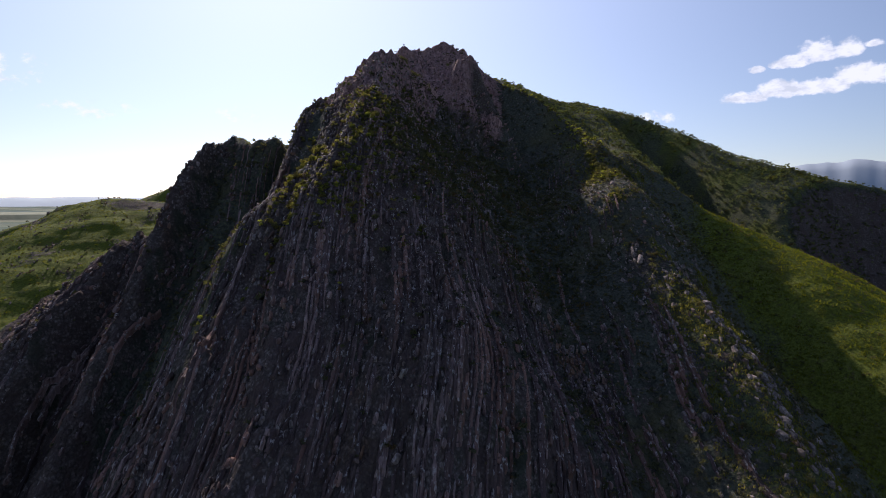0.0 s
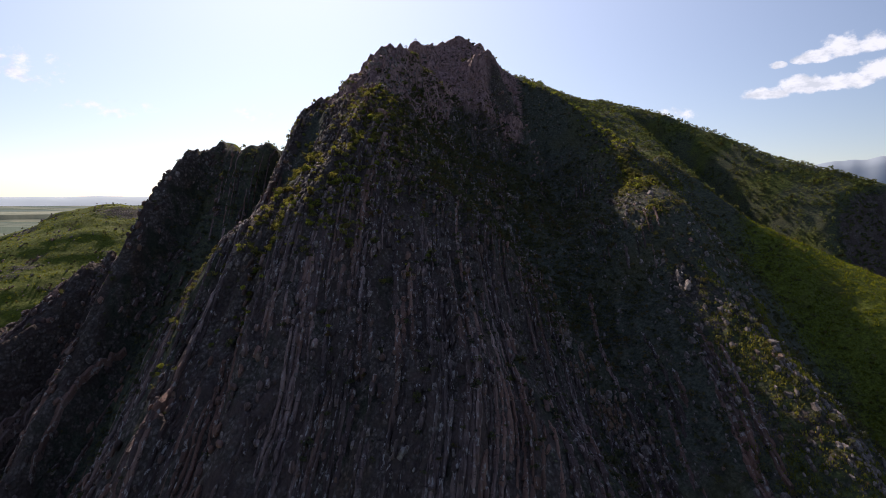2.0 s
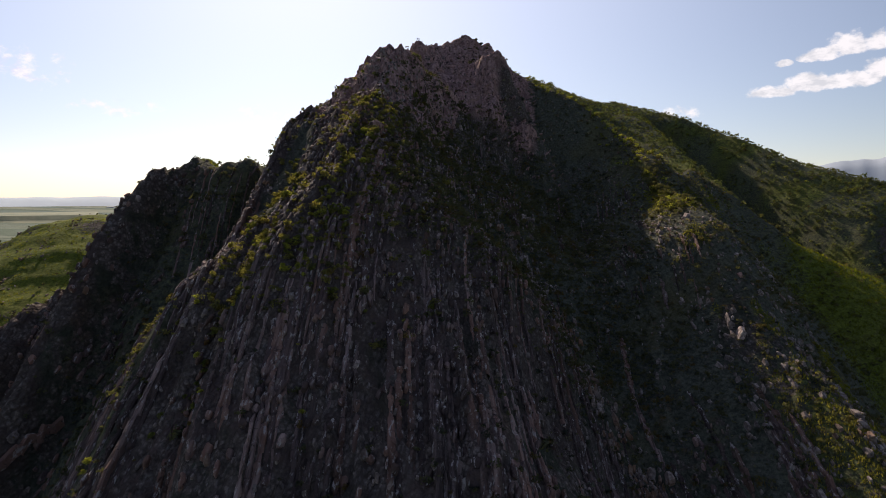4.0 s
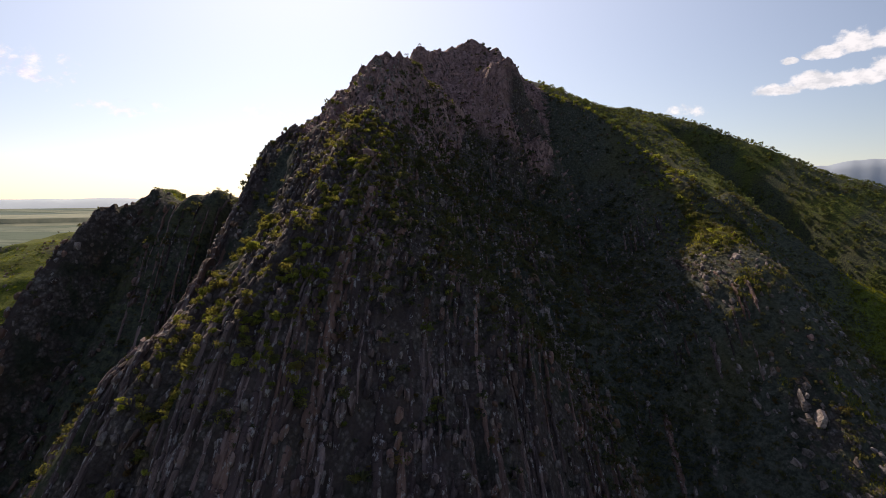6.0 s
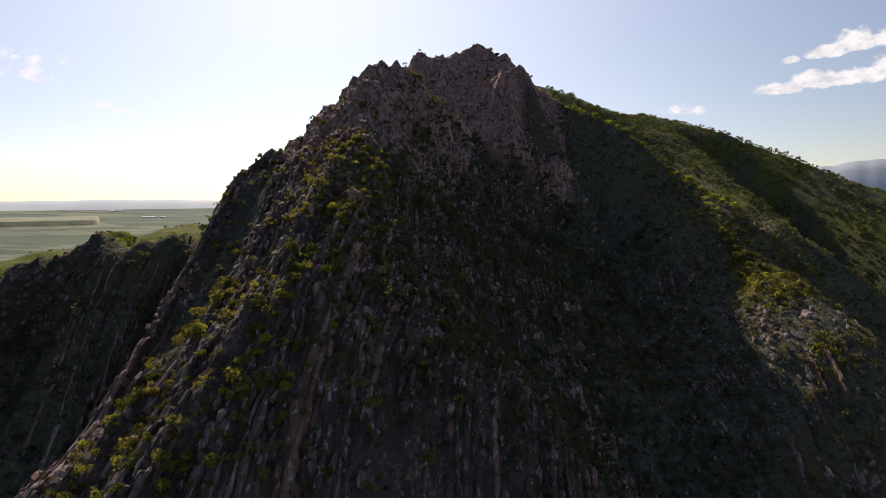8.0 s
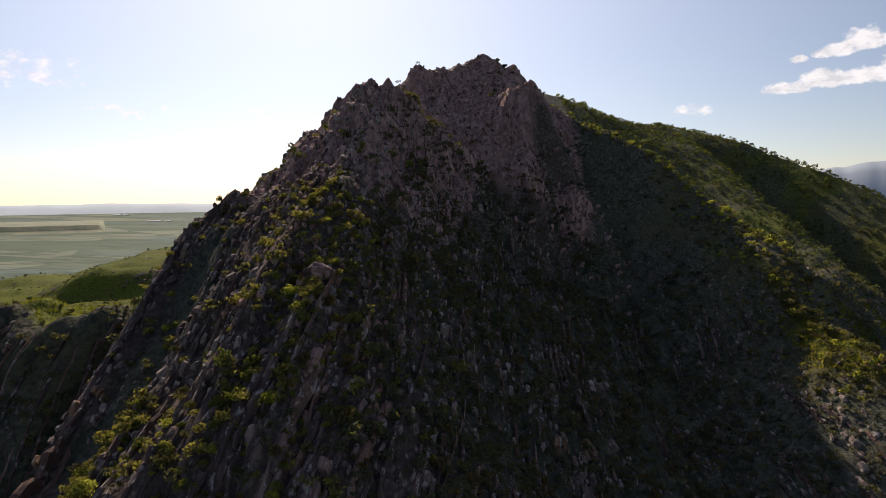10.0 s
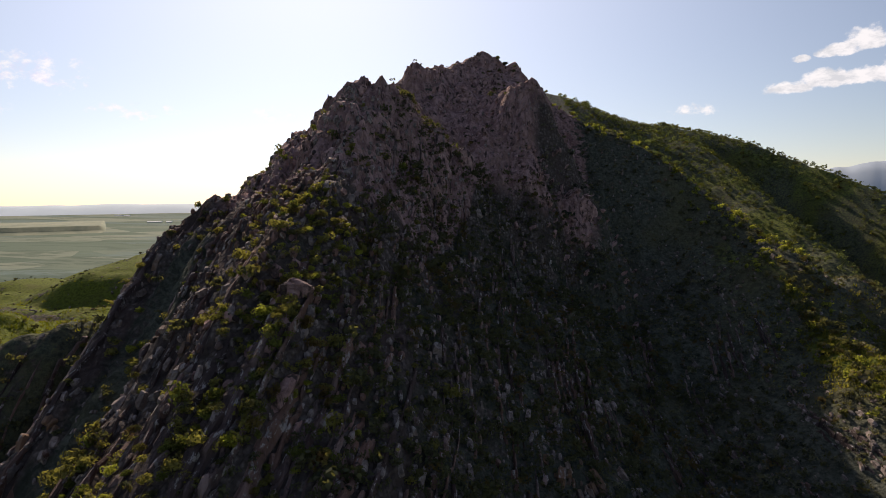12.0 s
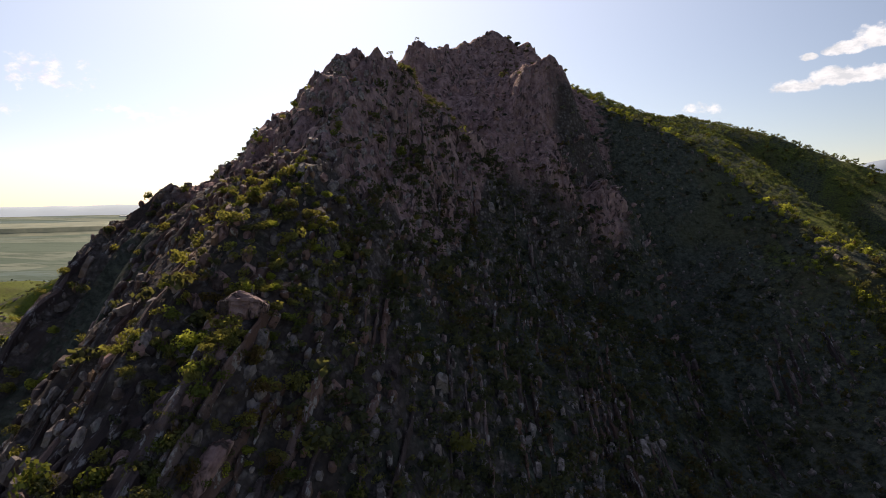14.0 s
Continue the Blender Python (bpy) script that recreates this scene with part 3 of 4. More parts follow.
def rock_shape(seed, detail=2, square=0.55, cuts=5):
    """A weathered block with dull corners and broken faces, about 2 across."""
    rnd = np.random.default_rng(seed)
    bm = bmesh.new()
    bmesh.ops.create_icosphere(bm, subdivisions=detail, radius=1)
    v, f = from_bmesh(bm)
    v = np.sign(v) * np.abs(v) ** square
    for _ in range(cuts):
        n = rnd.normal(size=3)
        n /= np.linalg.norm(n)
        over = np.maximum(0, v @ n - rnd.uniform(0.65, 1.0))
        v = v - over[:, None] * n
    lump = np.array([noise.noise(Vector(p) * 1.6 + Vector((seed, 0, 0))) for p in v])
    return v * (1 + 0.16 * lump[:, None]) + rnd.normal(size=v.shape) * 0.035, f


def block_shape(seed):
    """A squared block with chipped edges and uneven faces, about 2 across, in few faces."""
    rnd = np.random.default_rng(seed)
    bm = bmesh.new()
    bmesh.ops.create_cube(bm, size=2)
    bmesh.ops.bevel(bm, geom=bm.edges[:], offset=0.34, segments=1, affect="EDGES")
    v, f = from_bmesh(bm)
    v = v + rnd.normal(size=v.shape) * 0.15
    v[:, 0] += v[:, 2] * rnd.normal(0, 0.15)
    taper = 1 - 0.22 * rnd.random() * (v[:, 1] > 0) - 0.3 * rnd.random() * (v[:, 2] > 0)
    v[:, 0] *= taper
    v[:, 1] *= 1 - 0.2 * rnd.random() * (v[:, 2] > 0)
    return v, f


def tuft_shape(seed, leaves=430, size=0.09):
    """A shrub's crown: small leaf clumps on uneven boughs, about 2 across, its foot at 0."""
    rnd = np.random.default_rng(seed)
    boughs = rnd.normal(size=(9, 3)) * (0.3, 0.3, 0.13) + (0, 0, 0.5)
    out = rnd.normal(size=(leaves, 3)) + (0, 0, 0.25)
    out /= np.linalg.norm(out, axis=1)[:, None]
    spot = boughs[rnd.integers(0, 9, leaves)] + out * rnd.uniform(0.8, 1.05, (leaves, 1)) * (0.4, 0.4, 0.33)
    spot[:, 2] = np.maximum(spot[:, 2], 0.02)
    face = out + rnd.normal(size=(leaves, 3)) * 0.45
    a = np.cross(face, rnd.normal(size=(leaves, 3)))
    a /= np.linalg.norm(a, axis=1)[:, None]
    b = np.cross(face, a)
    b /= np.linalg.norm(b, axis=1)[:, None]
    s = rnd.uniform(0.6, 1.2, (leaves, 1)) * size
    v = np.stack([spot - a * s, spot + b * s * 0.7, spot + a * s, spot - b * s * 0.7], 1).reshape(-1, 3)
    f = np.arange(leaves * 4).reshape(-1, 4)
    return v, f


def scatter(n, box, want):
    """n random places in the box (x0, y0, x1, y1), kept with the chance want(x, y)."""
    x, y = RNG.uniform(box[0], box[2], n), RNG.uniform(box[1], box[3], n)
    keep = RNG.random(n) < want(x, y)
    return x[keep], y[keep]


def slope_of(x, y):
    return np.arctan2(at(x, y + 2) - at(x, y - 2), 4.0)


# ---- rocks ----
ROCKS = [block_shape(k) for k in range(8)]
PEBBLES = [block_shape(20 + k) for k in range(6)]


def rock_set(x, y, size, long):
    n = len(x)
    w_, l_, h_ = size * RNG.uniform(0.35, 0.6, n), size * RNG.uniform(0.6, 1.0, n) * long, size * RNG.uniform(0.4, 0.8, n)
    places = np.stack([x, y, at(x, y) + h_ * 0.15], -1)
    angles = np.stack([slope_of(x, y) + RNG.normal(0, 0.16, n), RNG.normal(0, 0.2, n), RNG.normal(0, 0.18, n)], -1)
    return places, np.stack([w_, l_, h_], -1), angles


# ribs and blocks on the open face, single rocks on the upper spur
x, y = scatter(30000, (-150, 95, 75, 335), lambda x, y: np.maximum(step(at(x, y, BARE), 0.35, 0.8), 0.75 * step(value(x / 7, y / 26, 181) + 0.5 * value(x / 3, y / 9, 182), 0.0, 0.35) * step(x, -30, -10)) * (0.08 + 0.47 * step(y, 215, 245)))
size = np.minimum(RNG.lognormal(-0.72, 0.48, len(x)), 1.15)
rocks = rock_set(x, y, size, 1.35)
nearest = (x > -70) & (x < 5) & (y > 228) & (y < 300) & (size > 0.62)
nearest &= np.cumsum(nearest) <= 300
rest = ~nearest
rest &= ~((np.abs(x - curve(y, EDGE)[0] - 6) < 4.0) & (y > 212) & (y < 280))
field_ob = joined("rock_field", ROCKS, rocks[0][rest], rocks[1][rest], rocks[2][rest], [ROCK], LAND)
tagged(field_ob, kind="stuff")
rock_meshes = [mesh_of("rock", v, f, [ROCK]) for v, f in ROCKS]
for k, i in enumerate(np.flatnonzero(nearest)):
    ob = new("rock", rock_meshes[k % 8])
    ob.parent = LAND
    ob.matrix_basis = Matrix.LocRotScale(Vector(rocks[0][i]), Euler(rocks[2][i]), Vector(rocks[1][i]))

# upended strata: long broken ribs that run down the face
def rib(line, y0, y1, wide, high, rough=1.0, path=None):
    """One bed of rock that stands proud of the slope from y0 to y1, stepped and broken along its top."""
    ys = [y0]
    while ys[-1] < y1:
        ys.append(ys[-1] + RNG.uniform(0.7, 2.6))
    ys = np.repeat(np.array(ys), 2)
    ys[1::2] += 0.12
    k = len(ys)
    xs = line - 5 * value(ys / 60, np.full(k, line / 90), 41) + np.repeat(RNG.normal(0, 0.07, k // 2), 2)
    if path is not None:
        xs = path(ys) + np.repeat(RNG.normal(0, 0.12, k // 2), 2)
    steps_up = 1 - rough * np.repeat(RNG.uniform(-0.15, 0.55, k // 2), 2)[np.r_[0, 0:k - 1]]
    taper = np.clip(np.minimum(ys - y0, y1 - ys) / (3.0 if rough > 0.5 else 16.0), 0, 1)
    top = at(xs, ys) + high * steps_up * taper - 0.15
    half = wide * np.repeat(RNG.uniform(0.7, 1.2, k // 2), 2)[np.r_[0, 0:k - 1]]
    tilt = 0.25 * high * steps_up
    v = np.stack([np.stack([xs - half * 1.3, ys, top - high * 1.6 - 0.5], -1), np.stack([xs - half * 0.8 + tilt, ys, top - 0.12], -1), np.stack([xs + half * 0.1 + tilt, ys, top + 0.06], -1),
                  np.stack([xs + half * 0.75 + tilt, ys, top - 0.18], -1), np.stack([xs + half * 1.3, ys, top - high * 1.6 - 0.5], -1)], 1)
    i = np.arange(k * 5).reshape(k, 5)
    f = np.stack([i[:-1, :-1], i[:-1, 1:], i[1:, 1:], i[1:, :-1]], -1).reshape(-1, 4)
    return v.reshape(-1, 3), f


single, rest_v, rest_f, count = 0, [], [], 0
line = -150.0
while line < 74:
    y = 92 + 25 * RNG.random()
    end = 250 + 30 * RNG.random() if line < -66 else 296 + 10 * RNG.random() if line < -26 else 322 + 20 * RNG.random()
    while y < end:
        length = RNG.uniform(9, 52)
        sparse = 0.35 if -66 < line < 14 else 0.5
        mid = min(y + length / 2, end)
        upper = y > 225 and -24 < line
        if upper:
            length = RNG.uniform(4, 15)
            fits = float(value(np.array([line / 7]), np.array([y / 34]), 251)[0]) > 0.02 and RNG.random() < 0.75
        elif y > 228 and line > -66:
            length = RNG.uniform(4, 16)
            fits = RNG.random() > 0.45
        else:
            fits = RNG.random() > sparse and float(at(line, mid, BARE)) > 0.35
        if y > 140 and abs(line - 5 * float(value(np.array([mid / 60]), np.array([line / 90]), 41)[0]) - float(curve(np.array([mid]), EDGE)[0][0]) - 4.5) < 5.5:
            fits = False
        if line < -84 and (y > 185 or RNG.random() < 0.5):
            fits = False
        if fits:
            v, f = rib(line, y, min(y + length, end), RNG.uniform(0.32, 0.8) * (0.5 if y > 215 else 1), RNG.lognormal(-0.3, 0.4) * (1.2 if upper else 0.8 if y > 215 else 1))
            if -66 < line < 40 and single < 290 and (y > 150 or RNG.random() < 0.4):
                single += 1
                ob = new("rib", mesh_of("rib", v, f, [STRATA]))
                ob.parent = LAND
            else:
                rest_v.append(v)
                rest_f.append(f + count)
                count += len(v)
        y += length + RNG.uniform(0.3, 5)
    line += RNG.uniform(0.8, 1.5)
# the tall outer fin of the face: overlapping slabs along its edge
for off, y0, y1, wide, high in ((0.2, 96, 144, 0.7, 2.2), (0.4, 140, 212, 0.6, 1.3), (0.3, 196, 246, 0.6, 1.3), (0.3, 236, 280, 0.55, 1.1), (1.8, 150, 196, 0.5, 1.0), (1.7, 205, 240, 0.5, 0.9), (-1.2, 180, 230, 0.4, 0.8), (-1.2, 232, 270, 0.4, 0.8)):
    ob = new("rib", mesh_of("rib", *rib(0, y0, y1, wide, high, 0.25, lambda ys: curve(ys, EDGE)[0] + off), [STRATA]))
    ob.parent = LAND
ob = new("strata_ribs", mesh_of("strata_ribs", np.concatenate(rest_v), np.concatenate(rest_f), [STRATA]))
ob.parent = LAND
tagged(ob, kind="stuff")

# rounded pillars: the beds weathered into long pillows, end to end down the face
PILLOWS = [rock_shape(440 + k, 2, 0.56, 7) for k in range(8)]
x, y = scatter(14000, (-150, 100, 60, 312), lambda x, y: step(at(x, y, BARE), 0.3, 0.6) * (0.12 + 0.5 * step(value(x / 4, y / 38, 271) + 0.4 * value(x / 1.7, y / 15, 272), -0.05, 0.25)) * (1 - 0.55 * step(x, -10, 25)) * (1 - 0.9 * np.exp(-((x - curve(y, EDGE)[0] - 5) / 5) ** 4)))
k = len(x)
x = np.round(x / 1.25) * 1.25 - 5 * value(y / 60, x / 90, 41) + RNG.normal(0, 0.1, k)
scales = np.stack([RNG.uniform(0.36, 0.75, k), RNG.lognormal(0.1, 0.38, k), RNG.uniform(0.5, 1.05, k)], -1)
scales[y > 222] *= 0.75
angles = np.stack([slope_of(x, y) + RNG.normal(0, 0.1, k), RNG.normal(0.2, 0.15, k), RNG.normal(0, 0.09, k)], -1)
tagged(joined("strata_pillows", PILLOWS, np.stack([x, y, at(x, y) + 0.35], -1), scales, angles, [STRATA], LAND), kind="stuff")

# blocks that break the skyline of the crags
x, y = scatter(520, (-72, 285, 45, 445), lambda x, y: step(at(x, y, BARE), 0.5, 0.8) * 0.85)
crag_set = rock_set(x, y, RNG.lognormal(-0.35, 0.45, len(x)), 1.2)
crag_set[2][:, 0] *= 1.25
tagged(joined("crag_blocks", ROCKS, *crag_set, [CRAG], LAND), kind="stuff")
# rounded buttresses and upright columns that make the walls of the crags
def walls(n, sizes, lean_back, sunk, shapes, name):
    x, y = scatter(n, (-64, 284, 36, 438), lambda x, y: step(at(x, y, RUST), 0.5, 0.8) * step(slope_of(x, y), 0.3, 0.7))
    k = len(x)
    scales = np.stack([RNG.uniform(*sizes[0], k), RNG.uniform(*sizes[1], k), RNG.uniform(*sizes[2], k)], -1)
    angles = np.stack([RNG.normal(lean_back, 0.07, k), RNG.normal(0, 0.06, k), RNG.normal(0, 0.35, k)], -1)
    tagged(joined(name, shapes, np.stack([x, y, at(x, y) - scales[:, 2] * sunk], -1), scales, angles, [CRAG], LAND), kind="stuff")


walls(150, ((2.6, 4.6), (2.2, 4.0), (5.0, 9.0)), -0.3, 0.84, [rock_shape(460 + k, 4, 0.55, 9) for k in range(7)], "crag_towers")
walls(620, ((1.1, 2.3), (1.1, 2.1), (4.0, 8.5)), -0.3, 0.76, [rock_shape(400 + k, 3, 0.62, 6) for k in range(6)], "crag_buttresses")
walls(2300, ((0.5, 1.05), (0.55, 1.1), (1.5, 3.6)), -0.28, 0.66, [rock_shape(420 + k, 2, 0.62, 6) for k in range(8)], "crag_columns")

# slanting beds of the outcrop below the summit
x, y = scatter(700, (8, 325, 62, 385), lambda x, y: np.exp(-((x - 28) / 11) ** 2 - ((y - 351) / 12) ** 2))
k = len(x)
scales = np.stack([RNG.uniform(0.7, 2.2, k), RNG.uniform(0.6, 1.2, k), RNG.uniform(0.25, 0.6, k)], -1)
angles = np.stack([slope_of(x, y) * 0.5, RNG.normal(-0.65, 0.12, k), RNG.normal(0, 0.2, k)], -1)
tagged(joined("outcrop_beds", PILLOWS, np.stack([x, y, at(x, y) + 0.1], -1), scales, angles, [CRAG], LAND), kind="stuff")

# broken blocks on the lower shoulder
x, y = scatter(1500, (64, 105, 104, 300), lambda x, y: 0.25 + 0.75 * step(layers(x / 7, y / 12, 241), 0.0, 0.4))
row_y = RNG.uniform(135, 222, 260)
row_x = 88 + 3.5 * value(row_y / 22, row_y * 0, 291) + RNG.normal(0, 1.1, 260)
x, y = np.concatenate([x, row_x]), np.concatenate([y, row_y])
tagged(joined("shoulder_blocks", ROCKS, *rock_set(x, y, RNG.lognormal(-0.4, 0.4, len(x)), 1.2), [ROCK], LAND), kind="stuff")

# a pale rocky rib down the hollow
y = RNG.uniform(170, 275, 1500)
x = 15 + (262 - y) * 0.39 + 2.5 * value(y / 14, y * 0, 321) + RNG.normal(0, 2.4, 1500)
keep = layers(x / 5, y / 9, 322) > -0.15
tagged(joined("pale_blocks", ROCKS, *rock_set(x[keep], y[keep], RNG.lognormal(-0.55, 0.4, int(keep.sum())), 1.3), [ROCK], LAND), kind="stuff")

# scree and loose stones in the bowl, on the shoulder and over the green slopes
x, y = scatter(7500, (-60, 150, 112, 405), lambda x, y: 0.15 + 0.25 * step(x, 15, 30) * step(y, 280, 300) + 0.45 * step(layers(x / 9, y / 14, 101), 0, 0.4))
scree = rock_set(x, y, RNG.lognormal(-0.8, 0.4, len(x)), 1.2)
tagged(joined("loose_stones", PEBBLES, *scree, [ROCK], LAND), kind="stuff")
x, y = scatter(3200, (-320, 180, -140, 460), lambda x, y: 0.15 + 0.8 * step(layers(x / 22, y / 22, 9), 0.2, 0.5))
scree = rock_set(x, y, RNG.lognormal(-0.5, 0.4, len(x)), 1.2)
tagged(joined("hillside_stones", PEBBLES, *scree, [ROCK], LAND), kind="stuff")

# ---- shrubs ----
TUFTS = [tuft_shape(40 + k, 620, 0.085) for k in range(5)]
FAR_TUFTS = [tuft_shape(60 + k, 38, 0.24) for k in range(5)]


def shrub_set(x, y, size):
    n = len(x)
    places = np.stack([x, y, at(x, y) + 0.35 * size], -1)
    scales = size[:, None] * RNG.uniform(0.75, 1.15, (n, 3))
    angles = np.stack([slope_of(x, y) * 0.4, np.zeros(n), RNG.uniform(0, 6.28, n)], -1)
    return places, scales, angles


def seam(x, y):
    """Where bushes gather on the spur: its back and the seams between ribs."""
    cx = curve(y, SPUR)[0]
    beside_fin = np.exp(-((x - curve(y, EDGE)[0] - 11) / 4) ** 2) * step(y, 130, 160) * (1 - step(y, 225, 250))
    return np.exp(-((x - cx - 3.5 - 1.5 * (1 - step(y, 215, 245))) / 8.5) ** 2) * step(y, 165, 205) * (1 - step(y, 266, 290)) + 0.9 * beside_fin


def crest_line(x, y):
    """The bushy crest between the summit and the shoulder."""
    cx = curve(y, SHOULDER)[0]
    return np.exp(-((x - cx) / 8) ** 2) * step(y, 275, 300)


def make_shrub(mesh_pair, label):
    root = new("shrub", None)
    for name, data in mesh_pair:
        ob = new(name, data)
        ob.parent = root
    return tagged(root, label, "shrub", "shrubs on the rocky spur")


def stem_shape(seed):
    rnd = np.random.default_rng(seed)
    bm = bmesh.new()
    for k in range(4):
        a = rnd.uniform(0, 6.28)
        m = Matrix.Translation((0, 0, 0.25)) @ Euler((rnd.uniform(0.2, 0.6), 0, a)).to_matrix().to_4x4()
        bmesh.ops.create_cone(bm, cap_ends=True, segments=5, radius1=0.06, radius2=0.02, depth=0.9, matrix=m)
    return from_bmesh(bm)


x, y = scatter(2600, (-72, 160, -5, 320), lambda x, y: 1.0 * seam(x, y) * step(layers(x / 6, y / 9, 171), -0.8, -0.1) + 0.02)
places, scales, angles = shrub_set(x, y, RNG.lognormal(-0.08, 0.3, len(x)))
protos = []
for k in range(7):
    leaf, label = (LEAF, "low oak shrub with sunlit yellow-green young leaves among rocks") if k in (0, 2, 3, 5) else (OLIVE, "low dark olive oak shrub among grey rocks")
    protos.append(make_shrub([("crown", mesh_of("crown", *TUFTS[k % 5], [leaf])), ("stem", mesh_of("stem", *stem_shape(k), [BARK]))], label))
for i in range(min(len(x), 300)):
    m = Matrix.LocRotScale(Vector(places[i]), Euler(angles[i]), Vector(scales[i]))
    if i < 7:
        protos[i].matrix_basis = m
    else:
        copy_thing(protos[i % 7], Matrix.Translation(places[i]) @ Euler(angles[i]).to_matrix().to_4x4()).scale = Vector(scales[i])
more = [tuft_shape(160 + k, 220, 0.13) for k in range(7)]
for name, leaf, odd, label in (("bright_shrubs", LEAF, 0, "yellow-green oak shrubs crowded along the spur"), ("dark_shrubs", OLIVE, 1, "dark olive oak shrubs crowded along the spur")):
    pick = np.arange(300, len(x))
    pick = pick[(pick % 5 > 1) == bool(odd)]
    if len(pick):
        tagged(joined(name, more, places[pick], scales[pick], angles[pick], [leaf]), label, "shrubs", kind="stuff")
for name, leaf, n_try, seed, label in (("spur_shrubs", LEAF, 1250, 261, "small yellow-green shrubs along the spur's back"), ("spur_scrub", OLIVE, 3800, 263, "small dark olive shrubs crowded along the spur's back")):
    x, y = scatter(n_try, (-75, 180, -5, 330), lambda x, y: (0.9 * seam(x, y) + 0.1) * step(layers(x / 5, y / 8, seed), -0.4, 0.3))
    tagged(joined(name, [tuft_shape(140 + k, 130, 0.15) for k in range(5)], *shrub_set(x, y, RNG.lognormal(-0.05, 0.3, len(x))), [leaf]), label, "shrubs", kind="stuff")

x, y = scatter(9000, (-150, 120, 130, 430), lambda x, y: 0.14 + 0.3 * step(x, -20, 5) * (1 - step(x, 70, 90)) + 0.55 * step(layers(x / 11, y / 14, 111), 0.0, 0.5) * (1 - 0.6 * step(at(x, y, BARE), 0.5, 0.85)) + 0.4 * crest_line(x, y) - 0.35 * step(at(x, y, RUST), 0.4, 0.7))
tagged(joined("hillside_shrubs", [tuft_shape(80 + k, 44, 0.24) for k in range(5)], *shrub_set(x, y, RNG.lognormal(-0.2, 0.35, len(x))), [OAK]), "low dark green shrubs scattered over the mountainside", "shrubs", kind="stuff")
LOW = [tuft_shape(100 + k, 34, 0.24) for k in range(5)]
x, y = scatter(9000, (18, 130, 115, 405), lambda x, y: 0.75 * (0.45 + 0.55 * step(layers(x / 8, y / 10, 231), -0.3, 0.2)) * (1 - step(at(x, y, RUST), 0.3, 0.6)) * (0.08 + 0.92 * step(y, 235, 280)))
tagged(joined("scrub", LOW, *shrub_set(x, y, RNG.lognormal(-0.35, 0.35, len(x))), [SCRUB]), "dense low brown scrub covering the shaded slope", "scrub", kind="stuff")
x, y = scatter(12000, (-105, 130, 60, 345), lambda x, y: 0.75 * step(x, -100, -84) * (1 - step(x, -67, -62)) * (1 - step(y, 250, 262)) * step(y, 150, 190))
more_x, more_y = scatter(14000, (-32, 200, 62, 345), lambda x, y: step(x, -30, -16) * step(y, 200, 225) * (1 - 0.6 * step(x, 30, 60)) * (0.2 + 0.7 * step(layers(x / 5, y / 14, 233), -0.45, 0.05)))
low_x, low_y = scatter(5000, (30, 115, 110, 262), lambda x, y: 0.5 * step(x, 30, 45) * (1 - 0.75 * step(at(x, y, LUSH), 0.3, 0.6)) * (0.4 + 0.6 * step(layers(x / 6, y / 12, 281), -0.3, 0.2)))
x, y = np.concatenate([x, more_x, low_x]), np.concatenate([y, more_y, low_y])
tagged(joined("oak_scrub", LOW, *shrub_set(x, y, RNG.lognormal(-0.3, 0.38, len(x))), [OAK]), "dense low dark oak scrub covering the shaded hollow", "scrub", kind="stuff")
x, y = scatter(1500, (-62, 286, 34, 436), lambda x, y: step(at(x, y, RUST), 0.4, 0.7) * 0.55 * step(layers(x / 5, y / 7, 301), 0.0, 0.4))
tagged(joined("ledge_scrub", LOW, *shrub_set(x, y, RNG.lognormal(-0.3, 0.35, len(x))), [OAK]), "dark scrub growing on the ledges of the crag", "scrub", kind="stuff")
x, y = scatter(3000, (20, 276, 104, 412), lambda x, y: np.exp(-((x - curve(y, SHOULDER)[0] + 3 * (y < 345)) / np.where(y < 345, 9.0, 5.0)) ** 2) * 0.8)
CREST = [tuft_shape(120 + k, 60, 0.22) for k in range(5)]
bright = (y > 335) | (np.arange(len(x)) % 3 == 0)
for name, leaf, which, label in (("crest_shrubs", LEAF, bright, "line of yellow-green oak shrubs along the mountain's crest"), ("crest_oaks", OAK, ~bright, "dark oak shrubs on the mountain's shoulder")):
    tagged(joined(name, CREST, *shrub_set(x[which], y[which], RNG.lognormal(0.0, 0.3, int(which.sum()))), [leaf]), label, "shrubs", kind="stuff")
x, y = scatter(19000, (60, 390, 370, 700), lambda x, y: (0.4 + 0.5 * step(layers(x / 26, y / 26, 121), -0.35, 0.0)) * (1 - step(y - curve(x, FAR)[0], 4, 14)) * (1 - 0.7 * step(x, 310, 330)))
half = len(x) // 5
tagged(joined("far_shrubs", FAR_TUFTS, *shrub_set(x[:half], y[:half], RNG.lognormal(0.15, 0.3, half)), [LEAF]), "scattered yellow-green oak scrub on the far ridge", "shrubs", kind="stuff")
tagged(joined("far_oaks", FAR_TUFTS, *shrub_set(x[half:], y[half:], RNG.lognormal(0.22, 0.3, len(x) - half)), [HAZED_OAK]), "scattered oak scrub on the far ridge, greyed by haze in its colour", "shrubs", kind="stuff")
x, y = scatter(11000, (-650, 250, -130, 800), lambda x, y: 0.08 + 0.6 * step(layers(x / 30, y / 30, 131), 0.1, 0.5))
tagged(joined("valley_shrubs", FAR_TUFTS, *shrub_set(x, y, RNG.lognormal(-0.1, 0.3, len(x))), [OAK]), "scattered low scrub on the green valley hills", "shrubs", kind="stuff")
